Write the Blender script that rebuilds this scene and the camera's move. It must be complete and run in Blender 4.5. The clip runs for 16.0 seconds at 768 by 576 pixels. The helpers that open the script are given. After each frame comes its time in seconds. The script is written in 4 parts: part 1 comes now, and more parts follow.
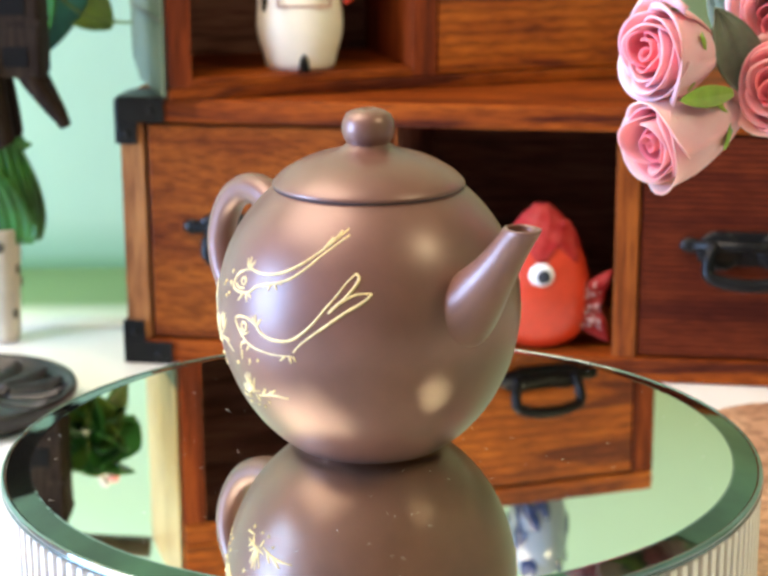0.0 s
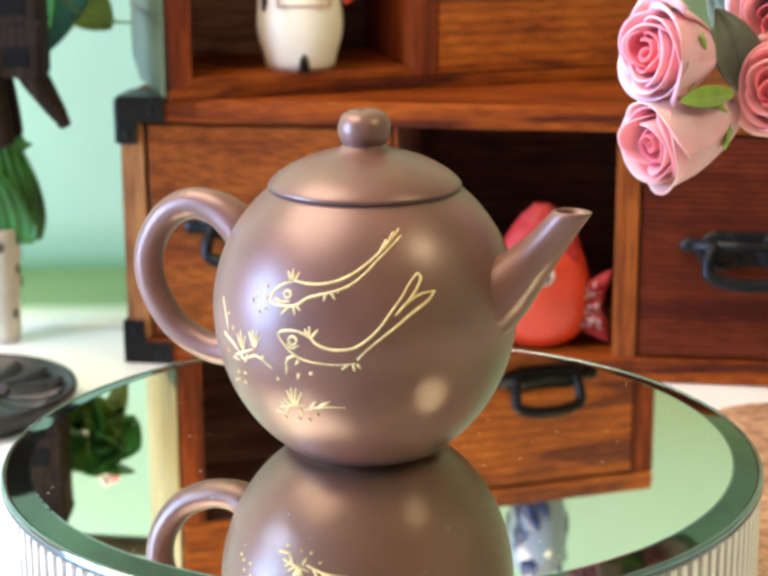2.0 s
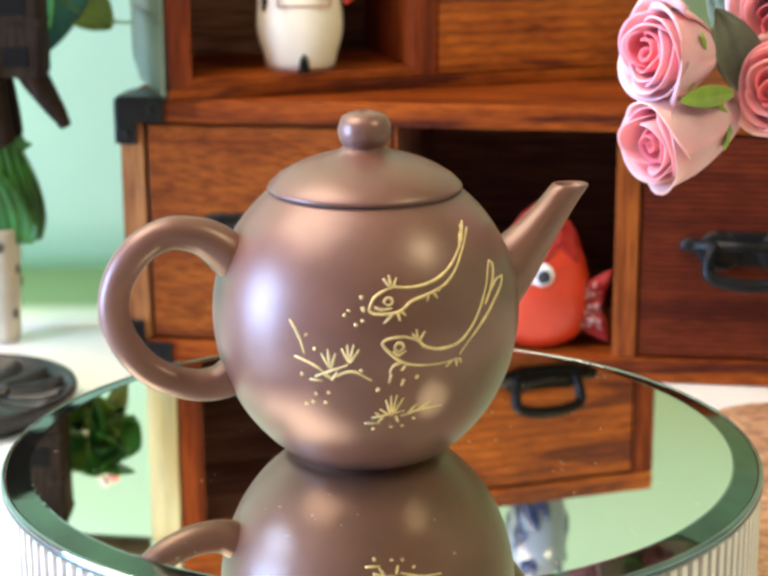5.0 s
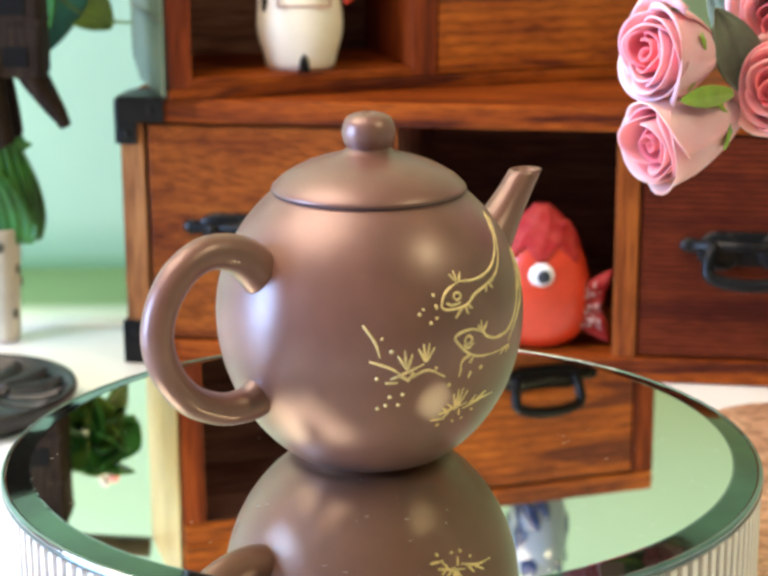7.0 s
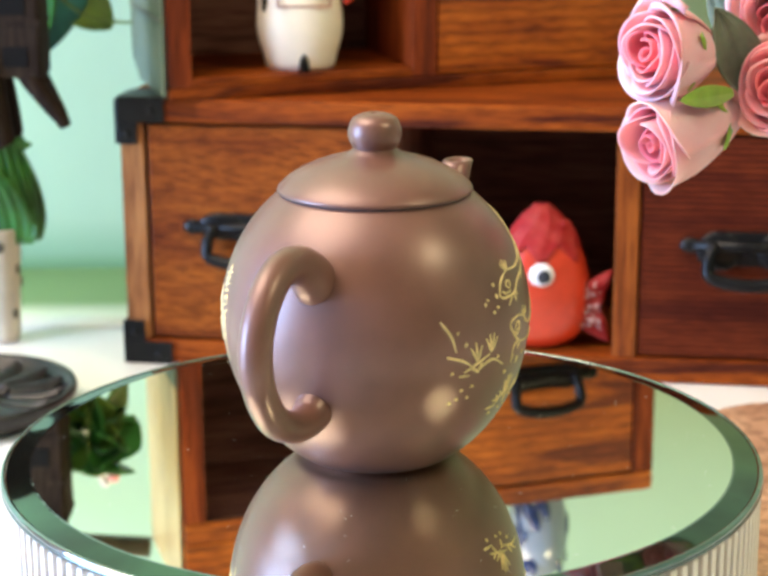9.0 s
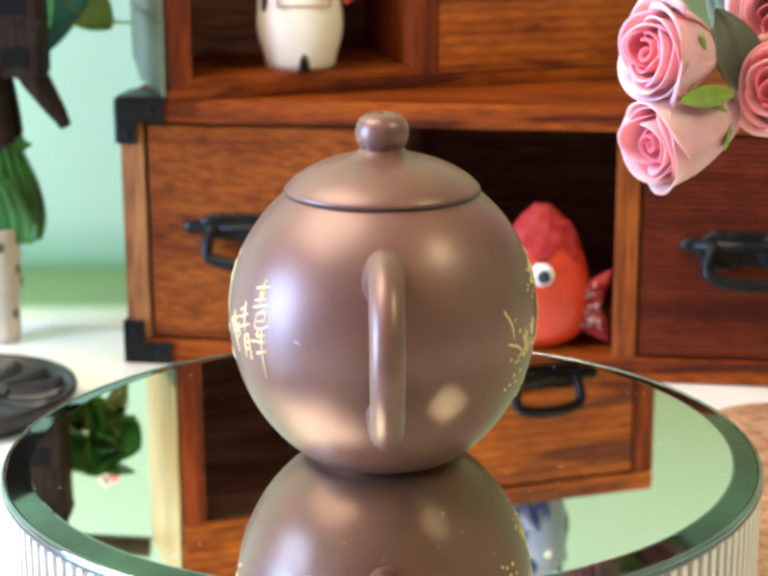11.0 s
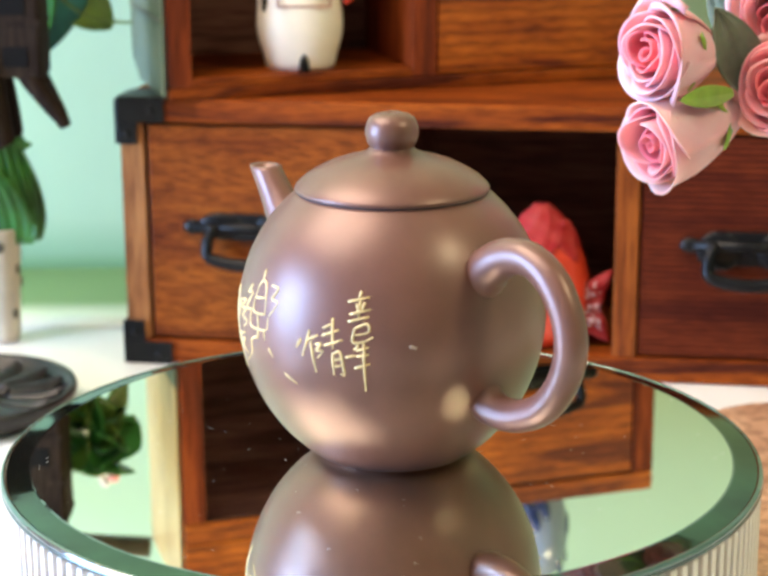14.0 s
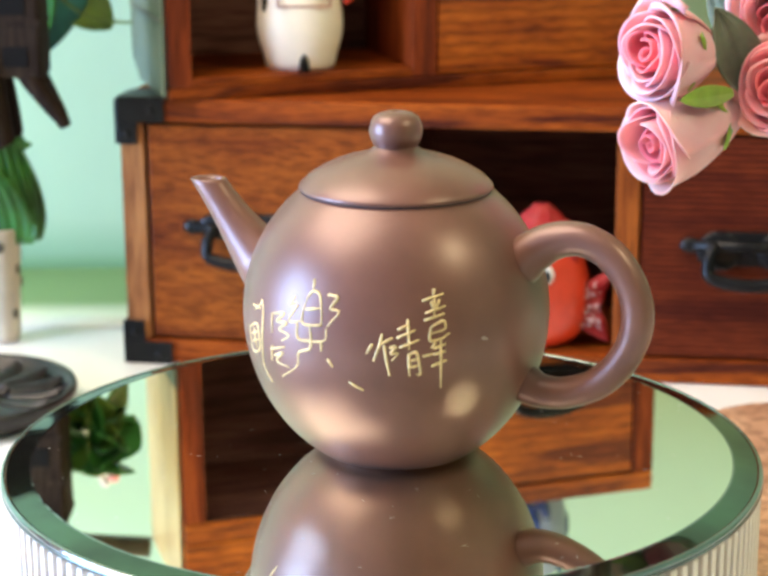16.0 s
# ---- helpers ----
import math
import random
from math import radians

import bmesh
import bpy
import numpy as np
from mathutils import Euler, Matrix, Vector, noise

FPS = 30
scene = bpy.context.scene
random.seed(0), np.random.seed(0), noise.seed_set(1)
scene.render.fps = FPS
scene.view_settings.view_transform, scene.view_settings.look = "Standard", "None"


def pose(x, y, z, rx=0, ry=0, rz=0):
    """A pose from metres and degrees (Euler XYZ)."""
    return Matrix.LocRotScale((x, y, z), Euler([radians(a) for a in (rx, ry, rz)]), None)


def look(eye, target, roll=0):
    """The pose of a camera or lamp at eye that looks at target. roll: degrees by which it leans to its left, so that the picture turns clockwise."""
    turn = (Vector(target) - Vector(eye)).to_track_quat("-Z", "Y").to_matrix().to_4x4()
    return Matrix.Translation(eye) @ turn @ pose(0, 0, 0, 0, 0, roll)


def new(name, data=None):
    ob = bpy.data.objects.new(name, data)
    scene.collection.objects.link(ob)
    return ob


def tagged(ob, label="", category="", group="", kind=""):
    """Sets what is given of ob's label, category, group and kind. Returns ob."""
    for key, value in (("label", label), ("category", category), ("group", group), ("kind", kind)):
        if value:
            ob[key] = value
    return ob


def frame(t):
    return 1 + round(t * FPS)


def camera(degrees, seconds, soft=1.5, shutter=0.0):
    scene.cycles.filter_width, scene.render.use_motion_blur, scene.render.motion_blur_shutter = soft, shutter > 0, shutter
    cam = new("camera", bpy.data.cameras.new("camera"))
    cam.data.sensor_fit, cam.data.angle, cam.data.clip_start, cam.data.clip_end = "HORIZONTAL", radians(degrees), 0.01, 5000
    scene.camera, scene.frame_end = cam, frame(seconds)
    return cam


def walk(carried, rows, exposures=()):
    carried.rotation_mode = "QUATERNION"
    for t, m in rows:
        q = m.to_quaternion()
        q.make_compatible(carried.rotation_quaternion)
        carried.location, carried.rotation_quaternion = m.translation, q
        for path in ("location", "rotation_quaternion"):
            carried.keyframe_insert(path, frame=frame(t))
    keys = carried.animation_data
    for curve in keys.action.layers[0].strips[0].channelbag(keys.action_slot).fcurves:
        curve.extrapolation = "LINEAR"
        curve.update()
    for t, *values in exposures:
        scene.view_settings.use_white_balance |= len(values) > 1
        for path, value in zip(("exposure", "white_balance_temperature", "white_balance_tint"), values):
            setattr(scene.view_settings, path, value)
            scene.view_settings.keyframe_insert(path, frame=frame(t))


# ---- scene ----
from math import cos, sin, pi, sqrt

# ---- camera and walk ----
MIRROR_Z = 0.095                      # height of the mirror plate above the table
EYE = (0.0, -0.5538, 0.2962)
cam = camera(23.997, 16.0, soft=3.2)
cam.data.dof.use_dof = True
cam.data.dof.focus_distance = 0.56
cam.data.dof.aperture_fstop = 21.0
AIM = (EYE[0] + 0.001648, EYE[1] + 0.965862, EYE[2] - 0.259072)
walk(cam, [(0.0, look(EYE, AIM, -0.2688)), (16.0, look(EYE, AIM, -0.2688))], [(0.0, 0.13), (16.0, 0.13)])

# ---- world and light ----
world = bpy.data.worlds.new("world")
scene.world = world
world.use_nodes = True
wn = world.node_tree
sky = wn.nodes.new("ShaderNodeTexSky")
sky.sky_type = "NISHITA"
sky.sun_disc = False
sky.sun_elevation, sky.sun_rotation = radians(40), radians(200)
wn.links.new(sky.outputs[0], wn.nodes["Background"].inputs[0])
wn.nodes["Background"].inputs[1].default_value = 0.12


def area(name, m, sx, sy, power, colour):
    lamp = bpy.data.lights.new(name, "AREA")
    lamp.shape, lamp.size, lamp.size_y, lamp.energy, lamp.color = "RECTANGLE", sx, sy, power, colour
    ob = new(name, lamp)
    ob.matrix_world = m
    return ob


# cool daylight in the opening of the window beside the table
area("window_light", look((-1.36, -0.22, 0.30), (0.0, -0.15, 0.12)), 0.62, 0.70, 49.0, (0.345, 0.56, 1.0))
# warm ceiling lamps, one large and square, one small and round
area("ceiling_lamp_light", look((-0.78, -0.02, 1.46), (0.0, 0.25, 0.12)), 1.15, 0.90, 35.5, (1.0, 0.80, 0.62))
spot = area("pendant_lamp_light", look((1.10, -0.58, 1.40), (0.0, 0.0, 0.1)), 0.20, 0.20, 9.5, (1.0, 0.90, 0.56))
spot.data.shape = "DISK"


# ---- materials ----
def mat(name, base, rough=0.5, metal=0.0, vary=0.12, scale=60.0, bump=0.08, coat=0.0, spec=0.5, stretch=(1, 1, 1), second=None, fine=8.0,
        coat_rough=0.1, sheen=0.0, trans=0.0, sss=0.0):
    m = bpy.data.materials.new(name)
    m.use_nodes = True
    t = m.node_tree
    b = t.nodes["Principled BSDF"]
    b.inputs["Roughness"].default_value, b.inputs["Metallic"].default_value = rough, metal
    b.inputs["Coat Weight"].default_value, b.inputs["Coat Roughness"].default_value = coat, coat_rough
    b.inputs["Specular IOR Level"].default_value = spec
    b.inputs["Sheen Weight"].default_value = sheen
    b.inputs["Transmission Weight"].default_value = trans
    if sss:
        b.inputs["Subsurface Weight"].default_value = sss
        b.inputs["Subsurface Radius"].default_value = (0.006, 0.003, 0.0026)
        b.inputs["Subsurface Scale"].default_value = 1.0
    co, mp = t.nodes.new("ShaderNodeTexCoord"), t.nodes.new("ShaderNodeMapping")
    mp.inputs["Scale"].default_value = stretch
    t.links.new(co.outputs["Object"], mp.inputs[0])
    n1, n2 = t.nodes.new("ShaderNodeTexNoise"), t.nodes.new("ShaderNodeTexNoise")
    n1.inputs["Scale"].default_value, n2.inputs["Scale"].default_value = scale, scale * fine
    n1.inputs["Detail"].default_value, n2.inputs["Detail"].default_value = 4.0, 3.0
    for n in (n1, n2):
        t.links.new(mp.outputs[0], n.inputs[0])
    ramp = t.nodes.new("ShaderNodeValToRGB")
    lo = second or [c * (1 - vary) for c in base]
    hi = base if second else [min(1.0, c * (1 + vary)) for c in base]
    ramp.color_ramp.elements[0].position, ramp.color_ramp.elements[1].position = 0.35, 0.65
    ramp.color_ramp.elements[0].color, ramp.color_ramp.elements[1].color = (*lo, 1), (*hi, 1)
    t.links.new(n1.outputs[0], ramp.inputs[0])
    mix = t.nodes.new("ShaderNodeMix")
    mix.data_type, mix.blend_type = "RGBA", "MULTIPLY"
    mix.inputs[0].default_value = vary
    t.links.new(ramp.outputs[0], mix.inputs[6])
    t.links.new(n2.outputs[1], mix.inputs[7])
    t.links.new(mix.outputs[2], b.inputs["Base Color"])
    if bump:
        bp = t.nodes.new("ShaderNodeBump")
        bp.inputs["Strength"].default_value, bp.inputs["Distance"].default_value = bump, 0.001
        t.links.new(n2.outputs[0], bp.inputs["Height"])
        t.links.new(bp.outputs[0], b.inputs["Normal"])
    return m


def wood(name, light, mid, dark, rough=0.32, coat=0.25, along=(3.0, 40.0, 40.0), scale=4.0, bands=1.0, spec=0.3,
         pores=0.65, pore_size=1.0, lines=0.0, pitch=0.003):
    """Varnished wood: long grain streaks, broad figure, and fine pores, along the x axis of each piece unless told otherwise."""
    m = bpy.data.materials.new(name)
    m.use_nodes = True
    t = m.node_tree
    b = t.nodes["Principled BSDF"]
    b.inputs["Roughness"].default_value, b.inputs["Coat Weight"].default_value, b.inputs["Coat Roughness"].default_value = rough, coat, 0.12
    b.inputs["Specular IOR Level"].default_value = spec
    co, mp, mp2 = t.nodes.new("ShaderNodeTexCoord"), t.nodes.new("ShaderNodeMapping"), t.nodes.new("ShaderNodeMapping")
    info = t.nodes.new("ShaderNodeObjectInfo")
    add = t.nodes.new("ShaderNodeVectorMath")
    add.operation = "MULTIPLY_ADD"
    add.inputs[1].default_value = (3.1, 1.7, 2.3)
    t.links.new(info.outputs["Random"], add.inputs[0])
    t.links.new(co.outputs["Object"], add.inputs[2])
    mp.inputs["Scale"].default_value = along
    mp2.inputs["Scale"].default_value = [along[0] * 3, along[1] * 3.6, along[2] * 3.6] if along[0] < along[2] else [along[0] * 3.6, along[1] * 3.6, along[2] * 3]
    t.links.new(add.outputs[0], mp.inputs[0])
    t.links.new(add.outputs[0], mp2.inputs[0])
    big, fine = t.nodes.new("ShaderNodeTexNoise"), t.nodes.new("ShaderNodeTexNoise")
    big.inputs["Scale"].default_value, big.inputs["Detail"].default_value, big.inputs["Distortion"].default_value = scale * 0.36, 5.0, 1.1 * bands
    fine.inputs["Scale"].default_value, fine.inputs["Detail"].default_value = scale * 1.1 * pore_size, 6.0
    t.links.new(mp.outputs[0], big.inputs[0])
    t.links.new(mp2.outputs[0], fine.inputs[0])
    ramp = t.nodes.new("ShaderNodeValToRGB")
    e = ramp.color_ramp.elements
    e[0].position, e[0].color = 0.37, (*dark, 1)
    e[1].position, e[1].color = 0.62, (*light, 1)
    k = e.new(0.48)
    k.color = (*mid, 1)
    t.links.new(big.outputs[0], ramp.inputs[0])
    r2 = t.nodes.new("ShaderNodeValToRGB")
    r2.color_ramp.elements[0].position, r2.color_ramp.elements[0].color = 0.40, (0.40, 0.32, 0.30, 1)
    r2.color_ramp.elements[1].position, r2.color_ramp.elements[1].color = 0.55, (1, 1, 1, 1)
    t.links.new(fine.outputs[0], r2.inputs[0])
    mix = t.nodes.new("ShaderNodeMix")
    mix.data_type, mix.blend_type = "RGBA", "MULTIPLY"
    mix.inputs[0].default_value = pores
    t.links.new(ramp.outputs[0], mix.inputs[6])
    t.links.new(r2.outputs[0], mix.inputs[7])
    out = mix.outputs[2]
    # broad patches where the stain took more or less
    patch, r3, m3 = t.nodes.new("ShaderNodeTexNoise"), t.nodes.new("ShaderNodeValToRGB"), t.nodes.new("ShaderNodeMix")
    patch.inputs["Scale"].default_value, patch.inputs["Detail"].default_value = 16.0, 3.0
    t.links.new(add.outputs[0], patch.inputs[0])
    r3.color_ramp.elements[0].position, r3.color_ramp.elements[0].color = 0.34, (0.62, 0.50, 0.46, 1)
    r3.color_ramp.elements[1].position, r3.color_ramp.elements[1].color = 0.60, (1, 1, 1, 1)
    t.links.new(patch.outputs[0], r3.inputs[0])
    m3.data_type, m3.blend_type = "RGBA", "MULTIPLY"
    m3.inputs[0].default_value = 0.6
    t.links.new(out, m3.inputs[6])
    t.links.new(r3.outputs[0], m3.inputs[7])
    out = m3.outputs[2]
    if lines:
        # straight-sawn growth rings, nearly parallel
        mp3, wave, r4, m4 = t.nodes.new("ShaderNodeMapping"), t.nodes.new("ShaderNodeTexWave"), t.nodes.new("ShaderNodeValToRGB"), t.nodes.new("ShaderNodeMix")
        mp3.inputs["Scale"].default_value = (0.05, 0.3, 1.0)
        t.links.new(add.outputs[0], mp3.inputs[0])
        wave.wave_type, wave.bands_direction = "BANDS", "Z"
        wave.inputs["Scale"].default_value = pi / (10 * pitch)
        wave.inputs["Distortion"].default_value, wave.inputs["Detail"].default_value = 5.0, 3.0
        wave.inputs["Detail Scale"].default_value = 0.22
        t.links.new(mp3.outputs[0], wave.inputs[0])
        r4.color_ramp.elements[0].position, r4.color_ramp.elements[0].color = 0.05, (0.42, 0.36, 0.36, 1)
        r4.color_ramp.elements[1].position, r4.color_ramp.elements[1].color = 0.60, (1, 1, 1, 1)
        t.links.new(wave.outputs[0], r4.inputs[0])
        m4.data_type, m4.blend_type = "RGBA", "MULTIPLY"
        m4.inputs[0].default_value = lines
        t.links.new(out, m4.inputs[6])
        t.links.new(r4.outputs[0], m4.inputs[7])
        out = m4.outputs[2]
    t.links.new(out, b.inputs["Base Color"])
    bp = t.nodes.new("ShaderNodeBump")
    bp.inputs["Strength"].default_value, bp.inputs["Distance"].default_value = 0.12, 0.0006
    t.links.new(fine.outputs[0], bp.inputs["Height"])
    t.links.new(bp.outputs[0], b.inputs["Normal"])
    return m


CLAY = mat("purple_clay", (0.186, 0.083, 0.060), 0.39, 0.18, 0.12, 45, 0.04, coat=0.46, coat_rough=0.34, fine=20, spec=0.38)
CLAY_DARK = mat("clay_seam", (0.05, 0.03, 0.03), 0.7, 0, 0.1, 60, 0.05)
GOLD = mat("gold_engraving", (0.78, 0.60, 0.28), 0.5, 0.1, 0.2, 300, 0.05)
SILVER = mat("mirror_silver", (1.0, 0.99, 0.88), 0.0, 1.0, 0.0, 10, 0.0)
# darker patches in the tint imitate broken reflections along the bevel
GLASS_GREEN = mat("bevelled_glass", (0.135, 0.215, 0.155), 0.06, 1.0, 0.08, 22, 0.22, second=(0.075, 0.095, 0.082), fine=1.3)
CHAMFER = mat("polished_chamfer", (0.34, 0.37, 0.38), 0.10, 1.0, 0.1, 60, 0.3, fine=2)
GLASS_EDGE = mat("glass_edge", (0.11, 0.15, 0.15), 0.15, 0.6, 0.2, 40, 0.0)
PLASTIC = mat("ribbed_clear_plastic", (0.96, 0.93, 0.90), 0.10, 0, 0.06, 20, 0.02, trans=1.0)
RIB = mat("frosted_plastic_rib", (0.95, 0.86, 0.78), 0.25, 0, 0.03, 20, 0.02, trans=0.25)
BEIGE = mat("beige_plastic", (0.74, 0.60, 0.50), 0.4, 0, 0.05, 30, 0.02)
RED_WOOD = wood("red_brown_wood", (0.34, 0.074, 0.007), (0.26, 0.052, 0.006), (0.085, 0.015, 0.005), rough=0.5, coat=0.02, spec=0.12, along=(4.0, 34, 34), bands=1.5, pore_size=1.5)
DRAWER_WOOD = wood("drawer_wood", (0.31, 0.080, 0.009), (0.26, 0.062, 0.008), (0.18, 0.038, 0.006), rough=0.5, coat=0.02, spec=0.12, along=(5.0, 40, 40), pores=0.85, pore_size=1.7)
ORANGE_WOOD = wood("orange_brown_wood", (0.56, 0.140, 0.010), (0.45, 0.102, 0.008), (0.19, 0.034, 0.007), rough=0.45, coat=0.06, along=(4.0, 26, 26), bands=1.5, pore_size=1.5, lines=0.55, pitch=0.0062)
DARK_RED_WOOD = wood("dark_red_wood", (0.150, 0.026, 0.007), (0.128, 0.021, 0.006), (0.090, 0.014, 0.005), rough=0.6, coat=0.0, spec=0.10, pore_size=2.0, lines=0.85, pitch=0.0031)
POST_WOOD = wood("post_wood", (0.42, 0.180, 0.060), (0.32, 0.120, 0.036), (0.17, 0.058, 0.020), rough=0.5, coat=0.03, along=(40, 40, 3), spec=0.15)
ORANGE_POST = wood("orange_post_wood", (0.31, 0.082, 0.012), (0.24, 0.056, 0.009), (0.14, 0.028, 0.007), rough=0.5, coat=0.03, along=(40, 40, 3), spec=0.15)
RED_POST = wood("red_post_wood", (0.33, 0.068, 0.014), (0.23, 0.042, 0.010), (0.10, 0.020, 0.008), rough=0.45, coat=0.02, along=(40, 40, 3), spec=0.15)
# colour of the insides, set dark to deepen the shade in the compartments
INNER_WOOD = wood("shaded_inner_wood", (0.195, 0.090, 0.066), (0.155, 0.070, 0.052), (0.100, 0.045, 0.034), rough=0.8, coat=0.0, spec=0.05)
SIDE_WOOD = wood("side_panel_wood", (0.55, 0.40, 0.18), (0.50, 0.35, 0.15), (0.40, 0.27, 0.11), rough=0.4, coat=0.10, along=(40, 40, 3), spec=0.2, pores=0.3)
CELADON = mat("grey_green_glaze", (0.165, 0.205, 0.150), 0.6, 0, 0.08, 30, 0.05, spec=0.10)
IRON = mat("black_iron", (0.009, 0.009, 0.009), 0.30, 0.0, 0.3, 80, 0.15, coat=0.0, spec=0.20)
WALL = mat("mint_wall_paint", (0.395, 0.575, 0.370), 0.75, 0, 0.05, 6, 0.05, fine=60)
REFLECTED_GREEN = mat("painted_wall_reflection", (0.20, 0.38, 0.17), 0.5, 0, 0.08, 12, 0.05)


def paint_reflection(m, stops, low, high):
    """Paints a strip's colour across it, down the wall (z) and forward (y), as a soft reflection of the wall."""
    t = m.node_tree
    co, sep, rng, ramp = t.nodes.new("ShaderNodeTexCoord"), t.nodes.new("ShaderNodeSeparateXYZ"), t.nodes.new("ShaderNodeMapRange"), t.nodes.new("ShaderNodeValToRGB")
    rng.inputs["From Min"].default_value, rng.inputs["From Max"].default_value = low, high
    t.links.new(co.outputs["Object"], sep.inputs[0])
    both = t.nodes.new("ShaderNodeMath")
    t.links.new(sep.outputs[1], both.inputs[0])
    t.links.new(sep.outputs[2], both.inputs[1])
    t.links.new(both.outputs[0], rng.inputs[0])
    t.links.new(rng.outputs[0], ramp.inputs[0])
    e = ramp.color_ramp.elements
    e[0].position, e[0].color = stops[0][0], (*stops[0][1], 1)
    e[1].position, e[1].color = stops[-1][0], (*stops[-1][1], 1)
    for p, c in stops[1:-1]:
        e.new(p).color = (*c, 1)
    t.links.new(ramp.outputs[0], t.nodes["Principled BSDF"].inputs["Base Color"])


# wall colour through green to white imitates the wall's blurred reflection on the tabletop
paint_reflection(REFLECTED_GREEN, ((0.0, (0.80, 0.80, 0.76)), (0.14, (0.60, 0.72, 0.54)), (0.30, (0.14, 0.26, 0.10)), (0.76, (0.115, 0.225, 0.088)), (0.80, (0.15, 0.29, 0.13)), (0.87, (0.27, 0.45, 0.27)), (1.0, (0.385, 0.56, 0.36))), 0.470, 0.634)
TABLE = mat("white_tabletop", (0.80, 0.80, 0.77), 0.28, 0, 0.04, 9, 0.02, coat=0.2)
LILAC = mat("pale_lilac_wall", (0.56, 0.46, 0.48), 0.8, 0, 0.05, 5, 0.05)
PLASTER = mat("cream_plaster", (0.55, 0.46, 0.35), 0.8, 0, 0.05, 5, 0.05)
FLOOR = wood("floor_wood", (0.36, 0.22, 0.12), (0.28, 0.16, 0.08), (0.18, 0.09, 0.05), along=(1.2, 9, 9))
FRAME = mat("white_window_frame", (0.80, 0.80, 0.78), 0.4, 0, 0.05, 20, 0.03)
CERAMIC = mat("cream_ceramic", (0.92, 0.82, 0.66), 0.40, 0, 0.06, 35, 0.02, coat=0.12)
# black of the figurine's spots, and of the shade painted into openings
BLACK = mat("black_paint_and_shade", (0.008, 0.007, 0.006), 0.8, 0, 0.2, 50, 0.02, spec=0.10)
BROWN_LINE = mat("brown_glaze_line", (0.42, 0.16, 0.08), 0.4, 0, 0.15, 80, 0.02)
FISH_RED = mat("red_lacquer", (0.64, 0.046, 0.012), 0.38, 0, 0.18, 30, 0.05, coat=0.25)
FISH_FIN = mat("speckled_fin_paper", (0.43, 0.010, 0.011), 0.65, 0, 0.5, 160, 0.12, second=(0.50, 0.045, 0.034), fine=3, spec=0.3)
FISH_SPOT = mat("pale_speckles", (0.75, 0.52, 0.45), 0.5, 0, 0.2, 200, 0.1)
WHITE = mat("white_enamel", (0.82, 0.80, 0.78), 0.3, 0, 0.04, 40, 0.02)
PUPIL = mat("dark_grey_pupil", (0.03, 0.035, 0.045), 0.25, 0, 0.1, 60, 0.0)
PETAL = mat("pink_silk_petal", (0.94, 0.29, 0.34), 0.9, 0, 0.05, 55, 0.10, second=(0.95, 0.38, 0.42), fine=12, sss=0.5)
PETAL_PALE = mat("pale_pink_petal", (0.96, 0.38, 0.42), 0.9, 0, 0.05, 40, 0.10, second=(0.97, 0.52, 0.51), fine=12, sss=0.5)
PETAL_CORE = mat("deep_pink_petal", (0.90, 0.17, 0.21), 0.9, 0, 0.08, 55, 0.10, sss=0.5)
LEAF = mat("deep_green_leaf", (0.036, 0.175, 0.022), 0.42, 0, 0.35, 60, 0.2, coat=0.12)
LEAF_BLUE = mat("blue_green_leaf", (0.030, 0.16, 0.12), 0.35, 0, 0.3, 40, 0.1, coat=0.2)
LEAF_OLIVE = mat("olive_leaf", (0.13, 0.21, 0.030), 0.4, 0, 0.3, 60, 0.1)
LEAF_GREY = mat("grey_green_rose_leaf", (0.14, 0.17, 0.11), 0.65, 0, 0.25, 60, 0.2)
SEPAL = mat("yellow_green_sepal", (0.23, 0.37, 0.04), 0.55, 0, 0.25, 80, 0.1)
POT = mat("beige_glazed_pot", (0.60, 0.52, 0.40), 0.35, 0, 0.12, 50, 0.05, coat=0.2)
POT_MARK = mat("dark_pot_glaze", (0.10, 0.09, 0.06), 0.4, 0, 0.3, 70, 0.05)
DARK_WOOD = wood("dark_carved_wood", (0.034, 0.022, 0.013), (0.026, 0.016, 0.010), (0.015, 0.009, 0.006), rough=0.7, coat=0.0, along=(30, 30, 5), spec=0.08)
TRAY = mat("dark_carved_tray", (0.018, 0.015, 0.016), 0.28, 0, 0.5, 70, 0.2, spec=0.40)
SLAB = wood("pale_burl_wood", (0.66, 0.42, 0.27), (0.58, 0.34, 0.21), (0.42, 0.22, 0.13), rough=0.35, along=(14, 14, 14))
PORCELAIN = mat("white_porcelain", (0.27, 0.33, 0.42), 0.2, 0, 0.06, 40, 0.0, coat=0.4)
COBALT = mat("cobalt_glaze", (0.03, 0.055, 0.16), 0.22, 0, 0.4, 120, 0.0, coat=0.4)
FLECK = mat("pale_clay_fleck", (0.42, 0.34, 0.30), 0.6, 0, 0.1, 90, 0.0)
DUST = mat("pale_dust", (0.75, 0.75, 0.72), 0.8, 0, 0.1, 90, 0.0)


